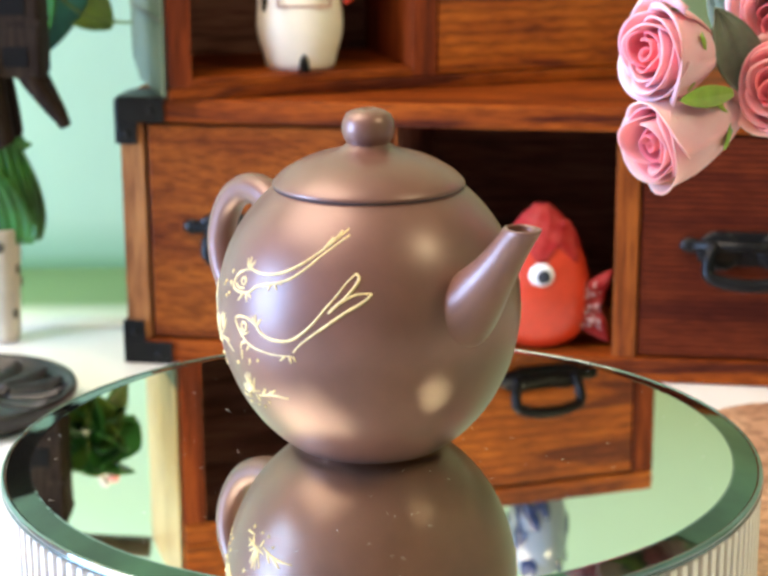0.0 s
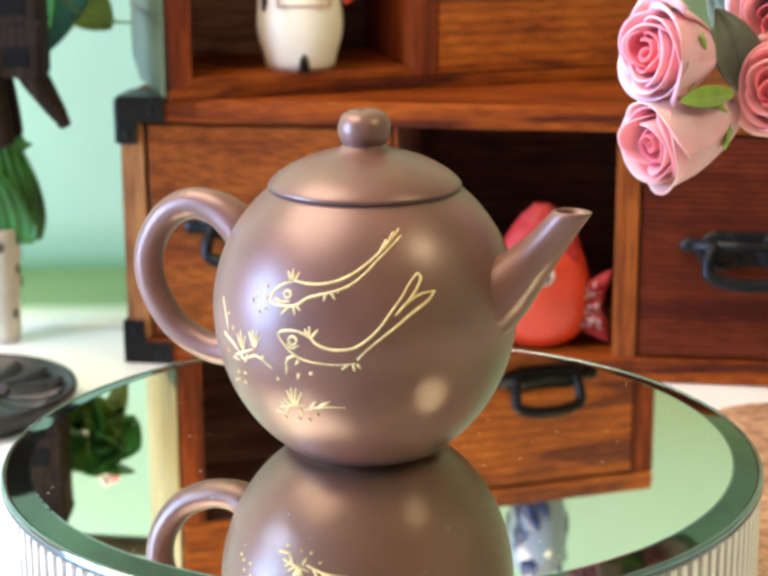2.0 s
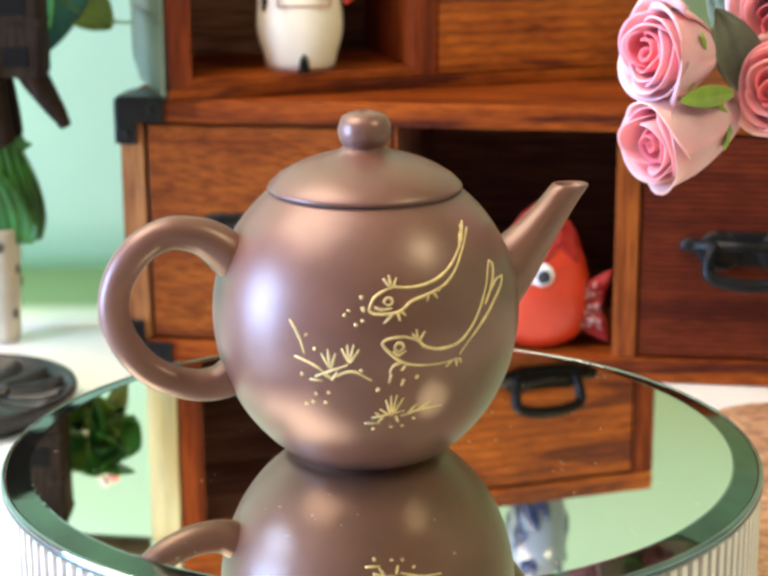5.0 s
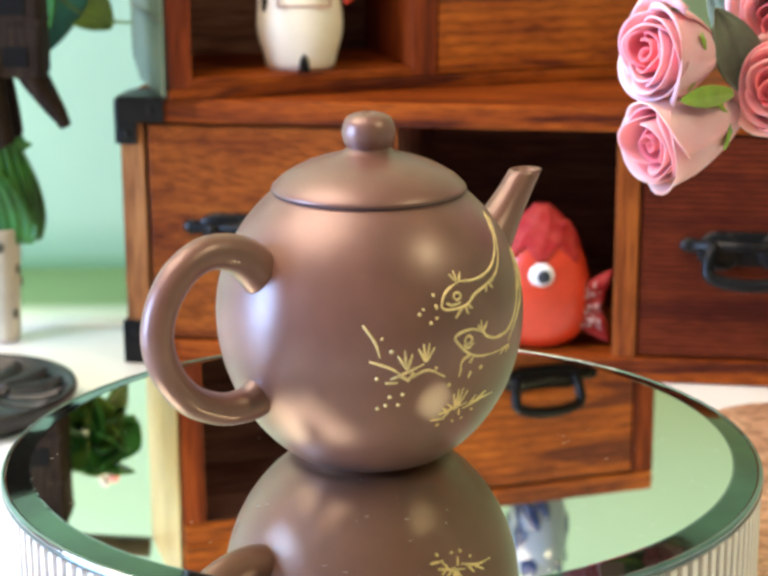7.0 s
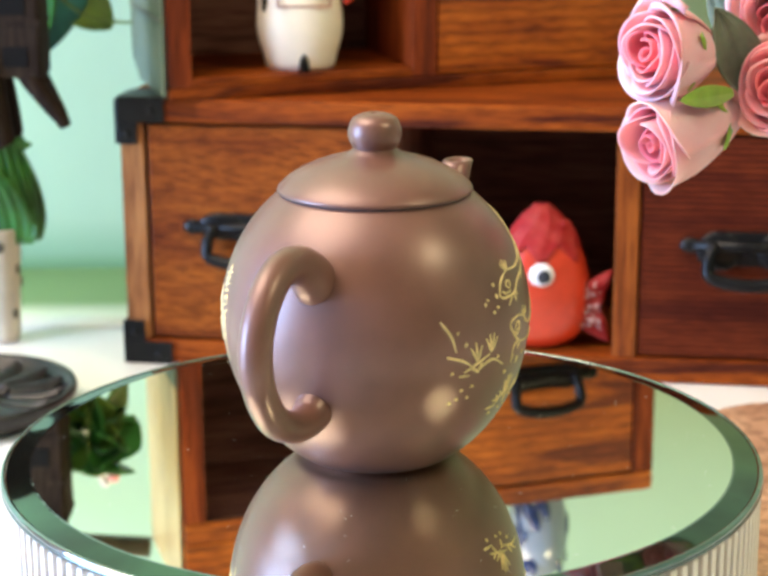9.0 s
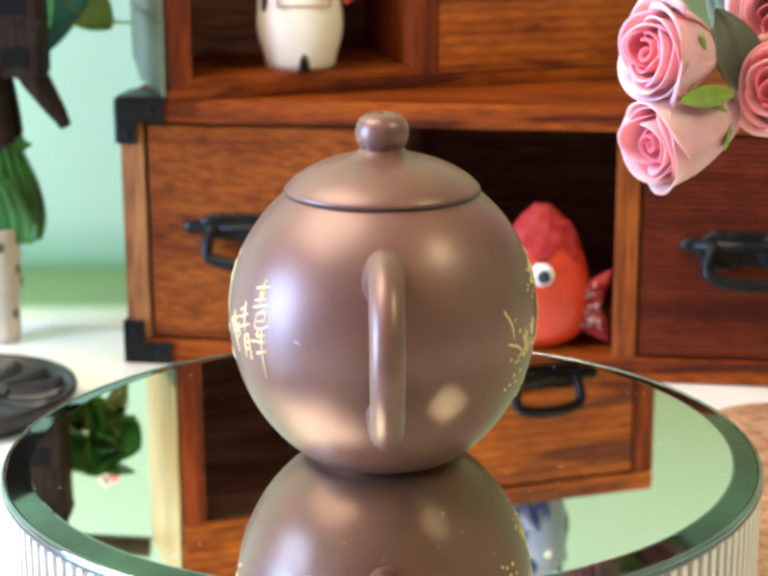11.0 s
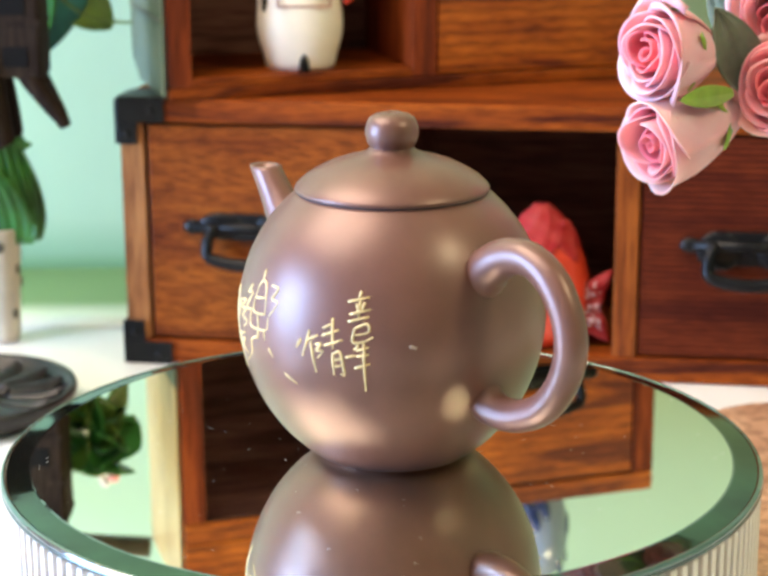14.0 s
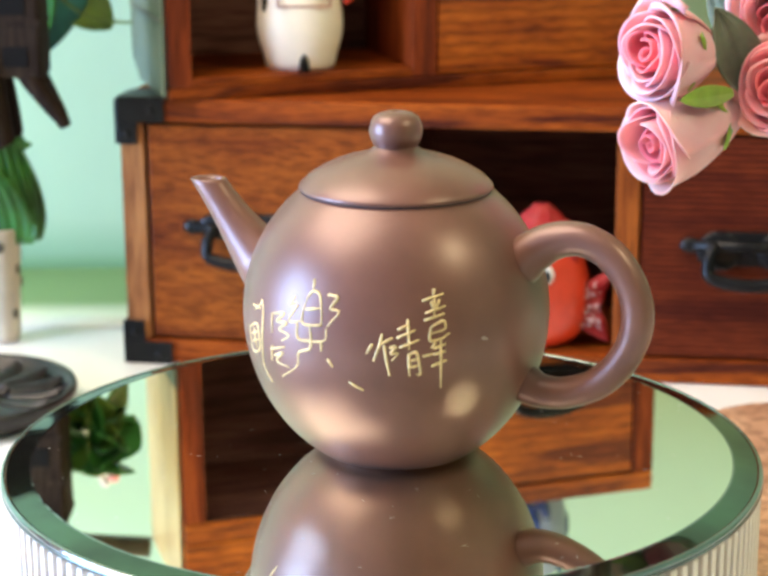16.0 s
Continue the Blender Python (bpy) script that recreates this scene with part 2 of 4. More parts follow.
# ---- mesh tools ----
def finish(name, bm, materials, smooth):
    me = bpy.data.meshes.new(name)
    bmesh.ops.recalc_face_normals(bm, faces=bm.faces)
    bm.to_mesh(me)
    bm.free()
    for m in (materials if isinstance(materials, (list, tuple)) else [materials]):
        me.materials.append(m)
    if smooth:
        me.polygons.foreach_set("use_smooth", [True] * len(me.polygons))
    return me


def part(name, bm, material, parent, label="", m=None, smooth=True):
    ob = new(name, finish(name, bm, material, smooth))
    ob.parent = parent
    if m is not None:
        ob.matrix_basis = m
    return tagged(ob, label)


def solid(name, bm, material, m=None, smooth=True, **tags):
    ob = new(name, finish(name, bm, material, smooth))
    if m is not None:
        ob.matrix_basis = m
    return tagged(ob, **tags)


def empty(name, m, **tags):
    ob = new(name)
    ob.empty_display_size = 0.02
    ob.matrix_basis = m
    return tagged(ob, **tags)


def box(x0, x1, y0, y1, z0, z1, bev=0.0008, bm=None):
    own = bmesh.new()
    bmesh.ops.create_cube(own, size=1.0, matrix=Matrix.Translation(((x0 + x1) / 2, (y0 + y1) / 2, (z0 + z1) / 2)) @ Matrix.Diagonal((x1 - x0, y1 - y0, z1 - z0, 1)))
    if bev:
        bmesh.ops.bevel(own, geom=own.edges[:], offset=min(bev, 0.3 * min(x1 - x0, y1 - y0, z1 - z0)), segments=2, profile=0.6, affect="EDGES")
    if bm is None:
        return own
    add_to(bm, own)
    return bm


def add_to(bm, other, m=None, index=None):
    if m is not None:
        bmesh.ops.transform(other, matrix=m, verts=other.verts)
    table = {v: bm.verts.new(v.co) for v in other.verts}
    for f in other.faces:
        g = bm.faces.new([table[v] for v in f.verts])
        g.material_index = f.material_index if index is None else index
    other.free()
    return bm


def lathe(profile, seg=96, bm=None, m=None, index=0):
    """A body turned round z from (radius, height) pairs; a radius of 0 closes it."""
    bm = bm or bmesh.new()
    rings = []
    for r, z in profile:
        if r <= 1e-7:
            v = Vector((0, 0, z))
            rings.append([bm.verts.new(m @ v if m else v)])
        else:
            ring = []
            for i in range(seg):
                v = Vector((r * cos(2 * pi * i / seg), r * sin(2 * pi * i / seg), z))
                ring.append(bm.verts.new(m @ v if m else v))
            rings.append(ring)
    for a, b in zip(rings, rings[1:]):
        for i in range(seg):
            j = (i + 1) % seg
            if len(a) == 1 and len(b) == 1:
                continue
            q = [a[0], b[j], b[i]] if len(a) == 1 else [a[i], a[j], b[0]] if len(b) == 1 else [a[i], a[j], b[j], b[i]]
            bm.faces.new(q).material_index = index
    return bm


def spline(pts, n):
    """Points along a Catmull-Rom curve through pts (tuples of any length)."""
    q = [np.array(a, float) for a in pts]
    q = [2 * q[0] - q[1]] + q + [2 * q[-1] - q[-2]]
    out = []
    for i in range(1, len(q) - 2):
        for k in range(n):
            s = k / n
            out.append(0.5 * (2 * q[i] + (q[i + 1] - q[i - 1]) * s + (2 * q[i - 1] - 5 * q[i] + 4 * q[i + 1] - q[i + 2]) * s * s
                              + (3 * q[i] - q[i - 1] - 3 * q[i + 1] + q[i + 2]) * s ** 3))
    out.append(q[-2])
    return out


def tube(rows, seg=16, bm=None, cap=True, index=0):
    """A tube through rows (x, y, z, radius)."""
    bm = bm or bmesh.new()
    pts = [Vector(r[:3]) for r in rows]
    rings, side = [], None
    for i, c in enumerate(pts):
        d = (pts[min(i + 1, len(pts) - 1)] - pts[max(i - 1, 0)]).normalized()
        if side is None:
            side = d.orthogonal().normalized()
        side = (side - d * side.dot(d)).normalized()
        up = d.cross(side)
        rings.append([bm.verts.new(c + (side * cos(2 * pi * k / seg) + up * sin(2 * pi * k / seg)) * rows[i][3]) for k in range(seg)])
    for a, b in zip(rings, rings[1:]):
        for k in range(seg):
            bm.faces.new([a[k], a[(k + 1) % seg], b[(k + 1) % seg], b[k]]).material_index = index
    if cap:
        bm.faces.new(rings[0]).material_index = index
        bm.faces.new(rings[-1]).material_index = index
    return bm


def ball(rx, ry, rz, c=(0, 0, 0), seg=24, bm=None, index=0, m=None):
    own = bmesh.new()
    bmesh.ops.create_uvsphere(own, u_segments=seg, v_segments=max(8, seg // 2), radius=1.0,
                              matrix=(m or Matrix()) @ Matrix.Translation(c) @ Matrix.Diagonal((rx, ry, rz, 1)))
    for f in own.faces:
        f.material_index = index
    return own if bm is None else add_to(bm, own)


def sheet(fn, nu, nv, thick, bm=None, index=0):
    """A thin curved sheet, given by fn(u, v) for u, v from 0 to 1, with a real thickness."""
    bm = bm or bmesh.new()
    own = bmesh.new()
    g = [[own.verts.new(fn(i / nu, j / nv)) for j in range(nv + 1)] for i in range(nu + 1)]
    fs = [own.faces.new([g[i][j], g[i + 1][j], g[i + 1][j + 1], g[i][j + 1]]) for i in range(nu) for j in range(nv)]
    for f in fs:
        f.material_index = index
    bmesh.ops.recalc_face_normals(own, faces=fs)
    bmesh.ops.solidify(own, geom=own.faces[:], thickness=thick)
    return add_to(bm, own)


def leaf(length, width, fold=0.25, droop=0.3, thick=0.0005, pleats=0, nu=20, nv=14):
    """A leaf along x from the origin, pointed at its end, folded along the midrib and drooping."""
    def fn(u, v):
        s = v * 2 - 1
        w = width / 2 * (sin(pi * min(1.0, u * 0.93 + 0.07)) ** 0.75)
        z = abs(s) * w * fold - droop * length * u * u
        if pleats:
            z += 0.035 * width * sin(s * pleats * pi) * (0.3 + 0.7 * u)
        return Vector((u * length, s * w, z))
    return sheet(fn, nu, nv, thick)


# ---- the room ----
WALL_Y = 0.60


def room():
    solid("wall_north", box(-1.5, 2.0, WALL_Y, WALL_Y + 0.12, -0.75, 1.75, 0), WALL, smooth=False,
          label="mint green painted plaster wall behind the table", category="wall", kind="structure")
    solid("wall_east", box(2.0, 2.12, -2.5, WALL_Y + 0.12, -0.75, 1.75, 0), WALL, smooth=False, label="mint green plaster wall closing the room", category="wall", kind="structure")
    # west wall round its window: y -0.62 to 0.18, z -0.05 to 0.78
    bm = box(-1.5, -1.38, -2.5, -0.62, -0.75, 1.75, 0)
    box(-1.5, -1.38, 0.18, WALL_Y, -0.75, 1.75, 0, bm)
    box(-1.5, -1.38, -0.62, 0.18, -0.75, -0.05, 0, bm)
    box(-1.5, -1.38, -0.62, 0.18, 0.78, 1.75, 0, bm)
    solid("wall_west", bm, LILAC, smooth=False, label="pale lilac plaster wall with a window opening", category="wall", kind="structure")
    solid("wall_south", box(-1.5, 2.12, -2.5, -2.3, -0.75, 1.75, 0), PLASTER, smooth=False, label="plain pale plaster wall closing the room", category="wall", kind="structure")
    solid("floor", box(-1.5, 2.12, -2.5, WALL_Y + 0.12, -0.85, -0.75, 0), FLOOR, smooth=False, label="brown wooden floor of the room", category="floor", kind="structure")
    solid("ceiling", box(-1.5, 2.12, -2.5, WALL_Y + 0.12, 1.75, 1.85, 0), PLASTER, smooth=False, label="cream plaster ceiling", category="ceiling", kind="structure")
    # an angled strip added where the wall meets the table, to carry the wall's painted reflection
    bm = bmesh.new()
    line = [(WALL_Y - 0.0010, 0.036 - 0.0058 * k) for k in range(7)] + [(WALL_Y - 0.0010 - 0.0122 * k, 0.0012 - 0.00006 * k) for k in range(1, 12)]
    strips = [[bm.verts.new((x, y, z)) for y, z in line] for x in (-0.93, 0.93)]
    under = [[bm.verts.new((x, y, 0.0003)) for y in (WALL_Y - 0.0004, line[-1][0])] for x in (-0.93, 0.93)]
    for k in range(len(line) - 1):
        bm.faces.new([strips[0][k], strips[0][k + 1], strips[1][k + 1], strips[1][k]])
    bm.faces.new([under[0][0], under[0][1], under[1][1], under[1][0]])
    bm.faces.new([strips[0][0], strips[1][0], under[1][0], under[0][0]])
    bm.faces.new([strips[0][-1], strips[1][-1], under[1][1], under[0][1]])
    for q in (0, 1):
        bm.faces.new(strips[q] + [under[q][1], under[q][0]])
    solid("reflection_strip", bm, REFLECTED_GREEN, smooth=False, label="added angled strip along the back of the table, green to white as the wall's painted reflection", category="strip", kind="structure")
    w = empty("window_1", pose(-1.44, -0.22, 0.365), label="white framed window in the wall beside the table", category="window", kind="structure")
    for y0, y1, z0, z1 in ((-0.4, 0.4, -0.415, -0.375), (-0.4, 0.4, 0.375, 0.415), (-0.4, -0.36, -0.375, 0.375), (0.36, 0.4, -0.375, 0.375)):
        part("frame", box(-0.03, 0.03, y0, y1, z0, z1, 0.002), FRAME, w, smooth=False)
    t = empty("table", pose(0, 0, 0), label="long white table with a smooth bright top", category="table", kind="structure")
    part("tabletop", box(-0.95, 0.95, -0.42, WALL_Y - 0.0005, -0.03, 0.0, 0.002), TABLE, t, smooth=False)
    for x in (-0.88, 0.88):
        for y in (-0.36, 0.53):
            part("leg", box(x - 0.03, x + 0.03, y - 0.03, y + 0.03, -0.75, -0.0305, 0.003), TABLE, t, smooth=False)


# ---- the two chests ----
def bail_handle(parent, u, z, w, up=False, face=0.0, deep=0.0070):
    """Iron handle: a lobed back plate with knobs at its ends and a bail."""
    s = 1 if up else -1
    h = part("handle", box(u - w * 0.24, u + w * 0.24, face - 0.0022, face - 0.0002, z - deep, z + 0.0075, 0.0009), IRON, parent, "black iron bail handle")
    for k in (-1, 1):
        part("end_knob", ball(0.0058, 0.0024, 0.0042, (u + k * w * 0.43, face - 0.0022, z), 16), IRON, h)
        part("plate_wing", ball(0.0120, 0.0021, 0.0002 + deep, (u + k * w * 0.22, face - 0.0020, z + 0.0078 - deep), 16), IRON, h)
        part("pivot", ball(0.0030, 0.0040, 0.0030, (u + k * w * 0.27, face - 0.0055, z), 14), IRON, h)
    part("arm", tube([(u - w * 0.42, face - 0.0030, z, 0.0030), (u, face - 0.0034, z, 0.0030), (u + w * 0.42, face - 0.0030, z, 0.0030)], 12), IRON, h)
    rows = [(u - w * 0.27, face - 0.0060, z, 0.0028), (u - w * 0.300, face - 0.009, z + s * 0.007, 0.0031), (u - w * 0.27, face - 0.0115, z + s * 0.0150, 0.0033),
            (u, face - 0.0130, z + s * 0.0180, 0.0036), (u + w * 0.27, face - 0.0115, z + s * 0.0150, 0.0033), (u + w * 0.300, face - 0.009, z + s * 0.007, 0.0031),
            (u + w * 0.27, face - 0.0060, z, 0.0028)]
    part("bail", tube(spline(rows, 8), 12), IRON, h)


def iron_corner(parent, u, z, su, sz):
    """An L-shaped iron corner plate that wraps round the edge, with two studs."""
    bm = box(min(u, u + su * 0.0255), max(u, u + su * 0.0255), -0.0018, 0.0, min(z, z + sz * 0.0125), max(z, z + sz * 0.0125), 0.0006)
    box(min(u, u + su * 0.0105), max(u, u + su * 0.0105), -0.0018, 0.0, min(z + sz * 0.0125, z + sz * 0.0245), max(z + sz * 0.0125, z + sz * 0.0245), 0.0006, bm)
    box(u - 0.0016 if su > 0 else u, u if su > 0 else u + 0.0016, -0.0018, 0.026, min(z, z + sz * 0.024), max(z, z + sz * 0.024), 0.0006, bm)
    if sz < 0:
        box(min(u, u + su * 0.0255), max(u, u + su * 0.0255), -0.0018, 0.026, z, z + 0.0014, 0.0005, bm)
    p = part("corner_plate", bm, IRON, parent, "black iron corner plate", smooth=False)
    part("stud", ball(0.0022, 0.0012, 0.0022, (u + su * 0.0185, -0.0022, z + sz * 0.006), 12), IRON, p)
    part("stud", ball(0.0022, 0.0012, 0.0022, (u + su * 0.0052, -0.0022, z + sz * 0.0185), 12), IRON, p)


LOWER = pose(-0.1392, 0.3963, 0.0, 0, 0, -8.611)
UPPER = pose(-0.1098, 0.3835, 0.1466, 0, 0, 17.0)


def lower_chest():
    W, D, H = 0.425, 0.160, 0.1461
    c = empty("drawer_chest", LOWER, label="red-brown wooden chest with two drawers and iron corners", category="chest")
    part("top_board", box(0, W, 0, D, 0.1335, H, 0.0014), RED_WOOD, c, smooth=False)
    part("bottom_board", box(0, W, 0, D, 0.0005, 0.0135, 0.0012), RED_WOOD, c, smooth=False)
    for u0, u1, m in ((0, 0.0138, POST_WOOD), (0.1475, 0.1500, ORANGE_POST), (0.2632, 0.2762, ORANGE_POST), (W - 0.0138, W, POST_WOOD)):
        part("post", box(u0 + 0.0004, u1 - 0.0004, 0.0006, D - 0.001, 0.0137, 0.1333, 0.0008), m, c, smooth=False)
    part("back_board", box(0.001, W - 0.001, D - 0.005, D - 0.001, 0.0137, 0.1333, 0), INNER_WOOD, c, smooth=False)
    for u0, u1, m, hu in ((0.0144, 0.1470, DRAWER_WOOD, 0.0695), (0.2760, W - 0.0142, DARK_RED_WOOD, 0.3325)):
        d = part("drawer", box(u0 + 0.0008, u1 - 0.0008, 0.0020, 0.012, 0.0150, 0.1320, 0.0010), m, c, smooth=False)
        part("drawer_box", box(u0 + 0.002, u1 - 0.002, 0.0122, D - 0.006, 0.0152, 0.110, 0), INNER_WOOD, d, smooth=False)
        bail_handle(d, hu, 0.0775 if hu < 0.1 else 0.0755, 0.070, False, 0.0020, 0.0070 if hu < 0.1 else 0.0105)
    part("compartment_lining", box(0.1506, 0.2626, D - 0.0075, D - 0.0055, 0.0142, 0.1330, 0), INNER_WOOD, c, smooth=False)
    part("compartment_side", box(0.1502, 0.1512, 0.004, D - 0.008, 0.0142, 0.1330, 0), INNER_WOOD, c, smooth=False)
    iron_corner(c, 0, H, 1, -1)
    iron_corner(c, 0, 0, 1, 1)
    iron_corner(c, W, H, -1, -1)
    iron_corner(c, W, 0, -1, 1)


def upper_chest():
    W, D, H = 0.285, 0.098, 0.1472
    c = empty("shelf_chest", UPPER, label="red-brown wooden chest with an open shelf and one drawer", category="chest")
    part("top_board", box(0, W, 0, D, H - 0.0118, H, 0.0012), ORANGE_WOOD, c, smooth=False)
    part("bottom_board", box(0, W, 0, D, 0, 0.0060, 0.0010), RED_WOOD, c, smooth=False)
    for u0, u1 in ((0.0, 0.0122), (0.1340, 0.1475), (W - 0.0130, W)):
        part("post", box(u0, u1, 0.0004, D - 0.001, 0.0062, H - 0.0120, 0.0008), RED_POST, c, smooth=False)
    # side panel of pale wood; the separate grey-green block below, lower back corner cut off, is built into it
    part("side_panel", box(-0.0026, -0.0012, 0.003, D, 0.0555, H + 0.0345, 0.0004), SIDE_WOOD, c, "pale varnished side panel", smooth=False)
    bm = bmesh.new()
    cut = ((0.003, 0.001), (D - 0.022, 0.001), (D, 0.012), (D, 0.055), (0.003, 0.055))
    faces = [[bm.verts.new((x, y, z)) for y, z in cut] for x in (-0.0026, -0.0012)]
    bm.faces.new(faces[0]), bm.faces.new(faces[1])
    for k in range(5):
        bm.faces.new([faces[0][k], faces[0][(k + 1) % 5], faces[1][(k + 1) % 5], faces[1][k]])
    sp = part("side_block", bm, CELADON, c, "grey-green block beside the chest, built into its side panel", smooth=False)
    # dark strip in place of the vine stem and its shadow
    part("stem_shadow_band", box(-0.0034, -0.00265, 0.003, D, 0.0400, 0.0420, 0.0003), POT_MARK, sp, smooth=False)
    part("back_board", box(0.001, W - 0.001, D - 0.005, D - 0.001, 0.0062, H - 0.0120, 0), INNER_WOOD, c, smooth=False)
    part("shelf_lining", box(0.0125, 0.1337, D - 0.0075, D - 0.0055, 0.0064, H - 0.0122, 0), INNER_WOOD, c, smooth=False)
    part("shelf_floor", box(0.0124, 0.1338, 0.0006, D - 0.008, 0.0062, 0.0110, 0.0008), RED_WOOD, c, smooth=False)
    # sheet added under the top board, its darker colour standing in for shade
    part("shelf_ceiling", box(0.0125, 0.1337, 0.002, D - 0.008, H - 0.0132, H - 0.0121, 0), INNER_WOOD, c, smooth=False)
    d = part("drawer", box(0.1482, W - 0.0137, 0.0012, 0.012, 0.0070, H - 0.0128, 0.0010), ORANGE_WOOD, c, smooth=False)
    part("drawer_box", box(0.150, W - 0.015, 0.0122, D - 0.006, 0.0072, 0.10, 0), INNER_WOOD, d, smooth=False)
    bail_handle(d, 0.2130, 0.0690, 0.066, True, 0.0012)


def top_box():
    b = empty("wooden_box", UPPER @ pose(0, 0, 0.1474), label="low red-brown wooden box on top of the upper chest", category="box")
    part("body", box(0.0, 0.115, 0.0, 0.098, 0.0, 0.030, 0.0012), ORANGE_WOOD, b, smooth=False)
    part("lid", box(-0.001, 0.116, -0.001, 0.099, 0.0302, 0.036, 0.0014), ORANGE_WOOD, b, smooth=False)


# ---- turntable ----
def stand():
    s = empty("turntable_stand", pose(0, 0, 0), label="round ribbed clear plastic stand under the mirror", category="stand")
    part("base_ring", lathe([(0.0, 0.0005), (0.1205, 0.0005), (0.1218, 0.002), (0.1218, 0.007), (0.1205, 0.009), (0.112, 0.009), (0, 0.009)], 128), PLASTIC, s)
    part("drum", lathe([(0.1160, 0.0092), (0.1184, 0.0092), (0.1184, 0.082), (0.1160, 0.082), (0.1160, 0.0092)], 128), PLASTIC, s)
    # unseen core added to brighten the clear ribs and tint their gaps
    part("added_core", lathe([(0, 0.0092), (0.108, 0.0092), (0.112, 0.013), (0.112, 0.078), (0.108, 0.0818), (0, 0.0818)], 96), BEIGE, s)
    rib = part("rib", box(0.1185, 0.1212, -0.0014, 0.0014, 0.0094, 0.0903, 0.0007), RIB, s, smooth=False)
    for i in range(1, 150):
        o = new("rib", rib.data)
        o.parent, o.matrix_basis = s, pose(0, 0, 0, 0, 0, 360 * i / 150)
    part("top_ring", lathe([(0.0, 0.0822), (0.1178, 0.0822), (0.1183, 0.0830), (0.1183, 0.0898), (0.1178, 0.0905), (0, 0.0905)], 128), BEIGE, s)


def mirror():
    t = empty("mirror_plate", pose(0, 0, MIRROR_Z), label="round dusty mirror with a green glass edge on the turntable", category="mirror")
    part("mirror_face", lathe([(0.0, 0.0), (0.1120, 0.0)], 192), SILVER, t, smooth=False)
    part("arris", lathe([(0.1120, 0.0), (0.1127, -0.00006)], 192), CHAMFER, t, "bright line where the bevel begins", smooth=False)
    part("bevel", lathe([(0.1127, -0.00006), (0.1140, -0.00030), (0.1170, -0.0009), (0.1198, -0.0014)], 192), GLASS_GREEN, t, "green-tinged bevelled edge")
    part("chamfer", lathe([(0.1198, -0.0014), (0.1200, -0.00122), (0.1204, -0.00112), (0.1208, -0.00118), (0.1212, -0.0014), (0.1215, -0.0018), (0.1216, -0.0026)], 192), CHAMFER, t, "bright polished rim")
    part("rim", lathe([(0.1216, -0.0026), (0.1218, -0.0029), (0.1218, -0.0037), (0.1210, -0.0042), (0.0, -0.0042)], 192), GLASS_EDGE, t, "polished green glass edge")
    rng = random.Random(4)
    bm = bmesh.new()
    for i in range(110):
        r, a = 0.110 * sqrt(rng.random()), rng.uniform(0, 2 * pi)
        l, w = rng.uniform(0.0003, 0.0014), rng.uniform(0.00002, 0.00004)
        add_to(bm, box(-l / 2, l / 2, -w, w, 0.00002, 0.00005, 0), pose(r * cos(a), r * sin(a), 0, 0, 0, rng.uniform(0, 180)))
    tagged(part("dust", bm, DUST, t, "pale dust and fine scratches", smooth=False), kind="stuff")
    return t


# ---- teapot ----
def body_radius(z):
    """Outer radius of the teapot's belly at height z."""
    c, top, low = 0.047, 0.0485, 0.0532
    k = (z - c) / (top if z > c else low)
    return 0.0484 * sqrt(max(0.0, 1 - k * k))


